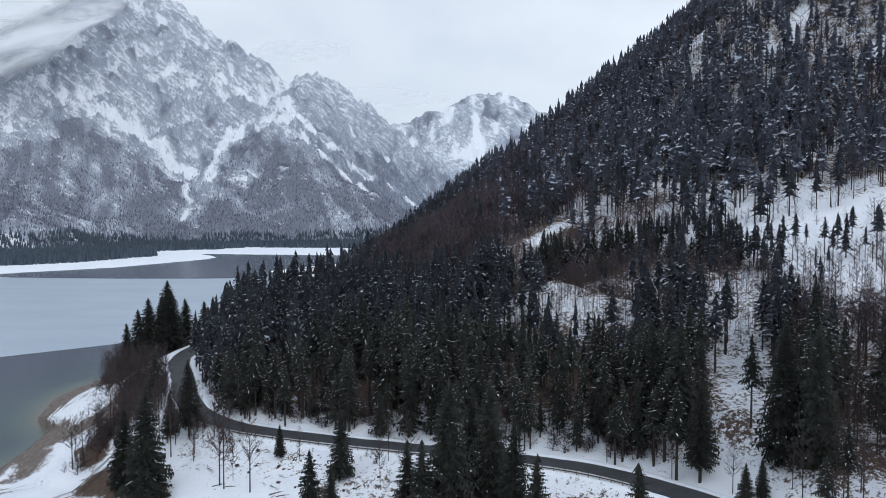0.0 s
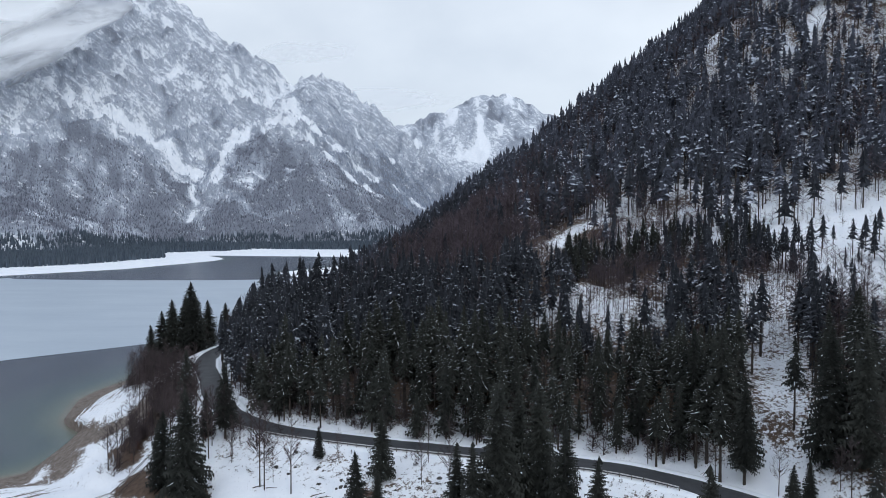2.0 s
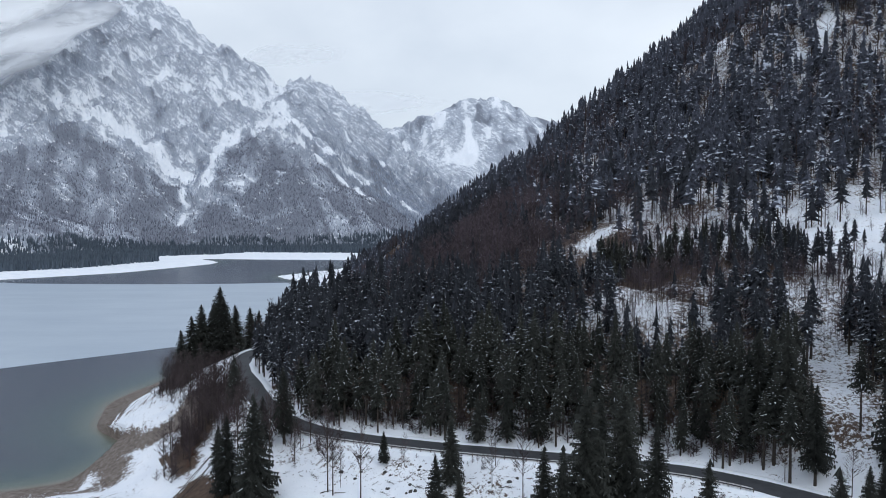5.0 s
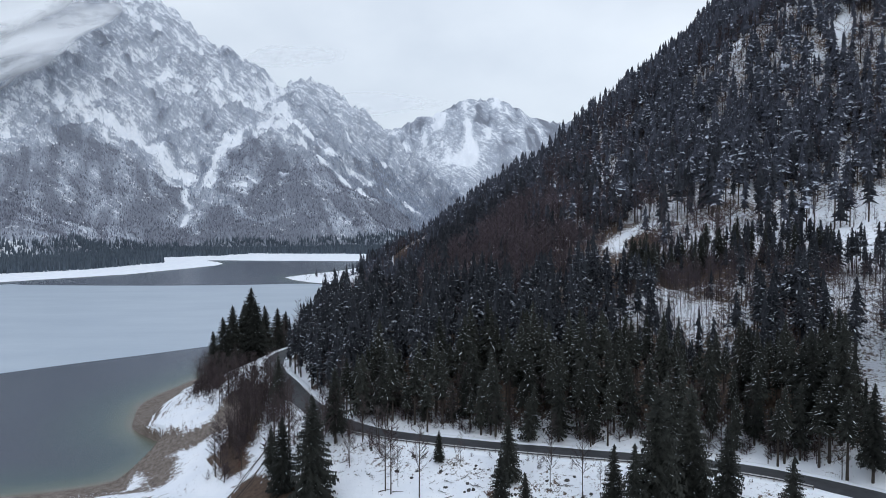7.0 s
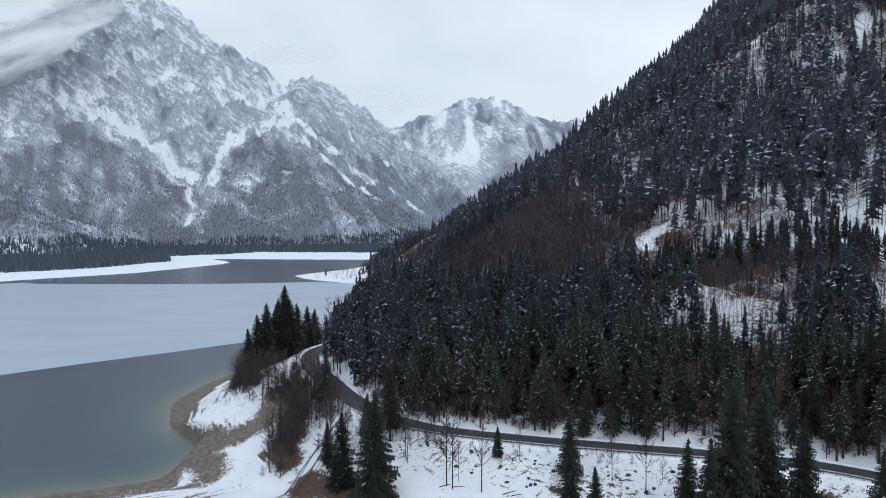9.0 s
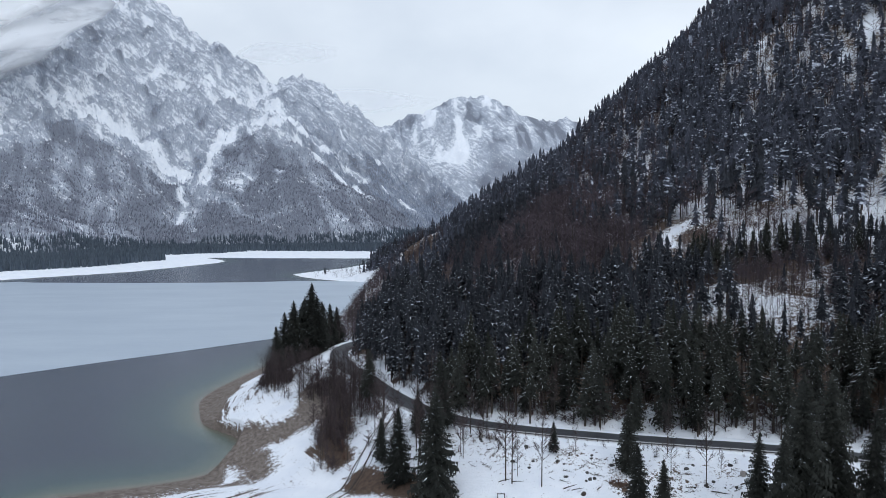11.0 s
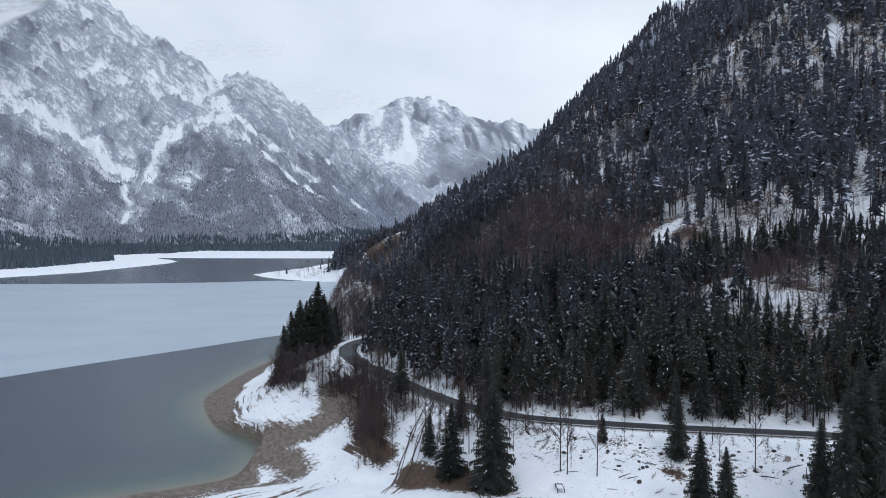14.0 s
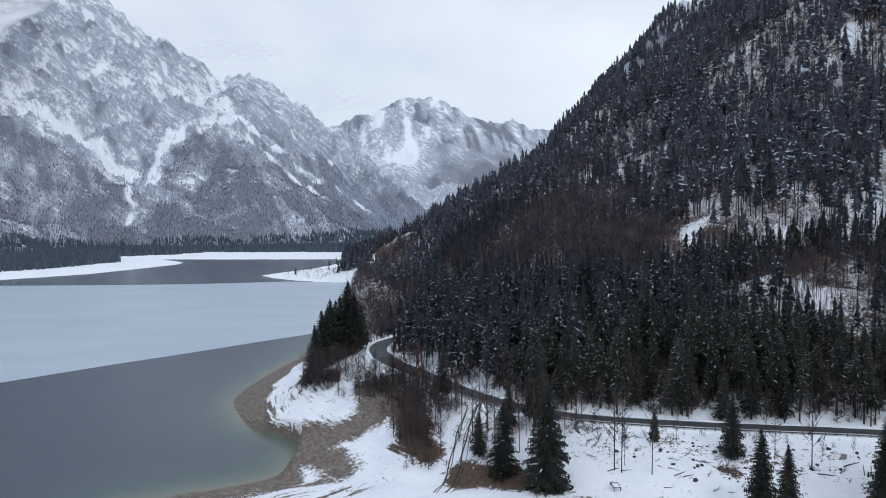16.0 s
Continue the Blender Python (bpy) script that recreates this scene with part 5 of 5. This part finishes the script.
# bracken clumps, rust brown
plant("dead_bush", THICK_SHRUB, [mat_bracken, mat_bracken], BARE_NAMES, [(a, c, ground_z(a, c) - 0.2, h, 2.3, 1.3 * i, i % 4) for i, (a, c, h) in enumerate(
    [(-54.1, 173, 1.4), (-51.5, 172, 1.7), (-48.9, 171, 1.6), (-46.3, 169.8, 1.5), (-43.6, 169, 1.3), (-69, 178, 2.6), (-93, 198, 2.4), (-96, 210, 2.3), (-89, 182, 2.2), (-99, 224, 2.6), (-87, 176, 1.8), (-25.5, 151.5, 2.2), (-27, 152, 1.8), (-24, 150.5, 1.9), (-33, 163, 2.0), (-60, 170, 2.0), (-56, 172, 1.8), (-52, 171, 1.9), (-95, 205, 2.5), (-92, 196, 2.2), (-90, 188, 2.6), (-98, 216, 2.4)])], "rust-brown dead bush in the snow", "dead bushes")

x, y = random_spots(rs, 1700, (50, 125, 262, 330))
z, ds, lake, dr, side, r = land(x, y)
ok = rs.rand(len(x)) < np.maximum(dab(x, y, [(62, 303), (78, 310), (98, 306)], 8), 0.6 * dab(x, y, [(98, 268), (114, 268)], 5))
scatter("bracken_patch", [mat_bracken, mat_bracken], SHRUB, spots_of(x[ok], y[ok], z[ok], 1.5, 3.2) * np.array([1, 1, 1, 1, 1.9, 1, 1]), "rust-brown dead bracken on the open snowy slope", "bracken")

# trees on the high mountains, far off
CONE = [[(np.array([(math.cos(a) * w, math.sin(a) * w, 0.02) for a in (0, 2.1, 4.2)] + [(0, 0, 1.0)]), np.array([(0, 1, 3), (1, 2, 3), (2, 0, 3)]))] for w in (0.13, 0.16, 0.2)]
x, y = random_spots(rs, 290000, (-1900, 420, 1300, 3300))
ok = np.abs(np.arctan2(x + 50, y) + 0.06) < 0.66
x, y = x[ok], y[ok]
z, ds, lake, dr, side, r = land(x, y)
cover = woods_cover(x, y, z)
belt = lake_belt(x, y, z, ds) > 0.5
ok = ~lake & (z > 2.5) & ((r > 660) | (y > 1150)) & (ds > 95 + 65 * np.clip((x + 470) / 60, 0, 1)) & ~belt
ok &= rs.rand(len(x)) < (0.04 + 0.96 * cover ** 1.3) * np.where(y > 2780, np.where(z > 480, 0.0, 0.5), 1.0)
x, y, z = x[ok], y[ok], z[ok]
spots = spots_of(x, y, z, 4.0, 9.0, 3)
spots[:, 3] *= np.clip(1.15 - z / 1500, 0.6, 1.1)
spots[:, 3] *= 1 - 0.25 * lobes(x, y)
foot = lobes(x, y) + 0.4 * rs.uniform(-1, 1, len(x)) > 0.5
scatter("mountain_forest", [mat_frost_haze], CONE, spots[~foot], "frosted grey forest on the far snowy mountainsides, tinted with haze", "forest")
scatter("foothill_forest", [mat_foothill_haze], CONE, spots[foot], "leafless grey-brown woods on the snowy foothills, tinted with haze", "forest")
x, y = random_spots(rs, 90000, (-1300, 60, 950, 2100))
z, ds, lake, dr, side, r = land(x, y)
ok = ~lake & (z > 2.5) & (r > 660) & (rs.rand(len(x)) < lake_belt(x, y, z, ds))
scatter("lakeside_forest", [mat_lakeside_haze], CONE, spots_of(x[ok], y[ok], z[ok], 6, 15, 3), "dark spruce belt along the far lake shore, haze mixed into its colour", "forest")

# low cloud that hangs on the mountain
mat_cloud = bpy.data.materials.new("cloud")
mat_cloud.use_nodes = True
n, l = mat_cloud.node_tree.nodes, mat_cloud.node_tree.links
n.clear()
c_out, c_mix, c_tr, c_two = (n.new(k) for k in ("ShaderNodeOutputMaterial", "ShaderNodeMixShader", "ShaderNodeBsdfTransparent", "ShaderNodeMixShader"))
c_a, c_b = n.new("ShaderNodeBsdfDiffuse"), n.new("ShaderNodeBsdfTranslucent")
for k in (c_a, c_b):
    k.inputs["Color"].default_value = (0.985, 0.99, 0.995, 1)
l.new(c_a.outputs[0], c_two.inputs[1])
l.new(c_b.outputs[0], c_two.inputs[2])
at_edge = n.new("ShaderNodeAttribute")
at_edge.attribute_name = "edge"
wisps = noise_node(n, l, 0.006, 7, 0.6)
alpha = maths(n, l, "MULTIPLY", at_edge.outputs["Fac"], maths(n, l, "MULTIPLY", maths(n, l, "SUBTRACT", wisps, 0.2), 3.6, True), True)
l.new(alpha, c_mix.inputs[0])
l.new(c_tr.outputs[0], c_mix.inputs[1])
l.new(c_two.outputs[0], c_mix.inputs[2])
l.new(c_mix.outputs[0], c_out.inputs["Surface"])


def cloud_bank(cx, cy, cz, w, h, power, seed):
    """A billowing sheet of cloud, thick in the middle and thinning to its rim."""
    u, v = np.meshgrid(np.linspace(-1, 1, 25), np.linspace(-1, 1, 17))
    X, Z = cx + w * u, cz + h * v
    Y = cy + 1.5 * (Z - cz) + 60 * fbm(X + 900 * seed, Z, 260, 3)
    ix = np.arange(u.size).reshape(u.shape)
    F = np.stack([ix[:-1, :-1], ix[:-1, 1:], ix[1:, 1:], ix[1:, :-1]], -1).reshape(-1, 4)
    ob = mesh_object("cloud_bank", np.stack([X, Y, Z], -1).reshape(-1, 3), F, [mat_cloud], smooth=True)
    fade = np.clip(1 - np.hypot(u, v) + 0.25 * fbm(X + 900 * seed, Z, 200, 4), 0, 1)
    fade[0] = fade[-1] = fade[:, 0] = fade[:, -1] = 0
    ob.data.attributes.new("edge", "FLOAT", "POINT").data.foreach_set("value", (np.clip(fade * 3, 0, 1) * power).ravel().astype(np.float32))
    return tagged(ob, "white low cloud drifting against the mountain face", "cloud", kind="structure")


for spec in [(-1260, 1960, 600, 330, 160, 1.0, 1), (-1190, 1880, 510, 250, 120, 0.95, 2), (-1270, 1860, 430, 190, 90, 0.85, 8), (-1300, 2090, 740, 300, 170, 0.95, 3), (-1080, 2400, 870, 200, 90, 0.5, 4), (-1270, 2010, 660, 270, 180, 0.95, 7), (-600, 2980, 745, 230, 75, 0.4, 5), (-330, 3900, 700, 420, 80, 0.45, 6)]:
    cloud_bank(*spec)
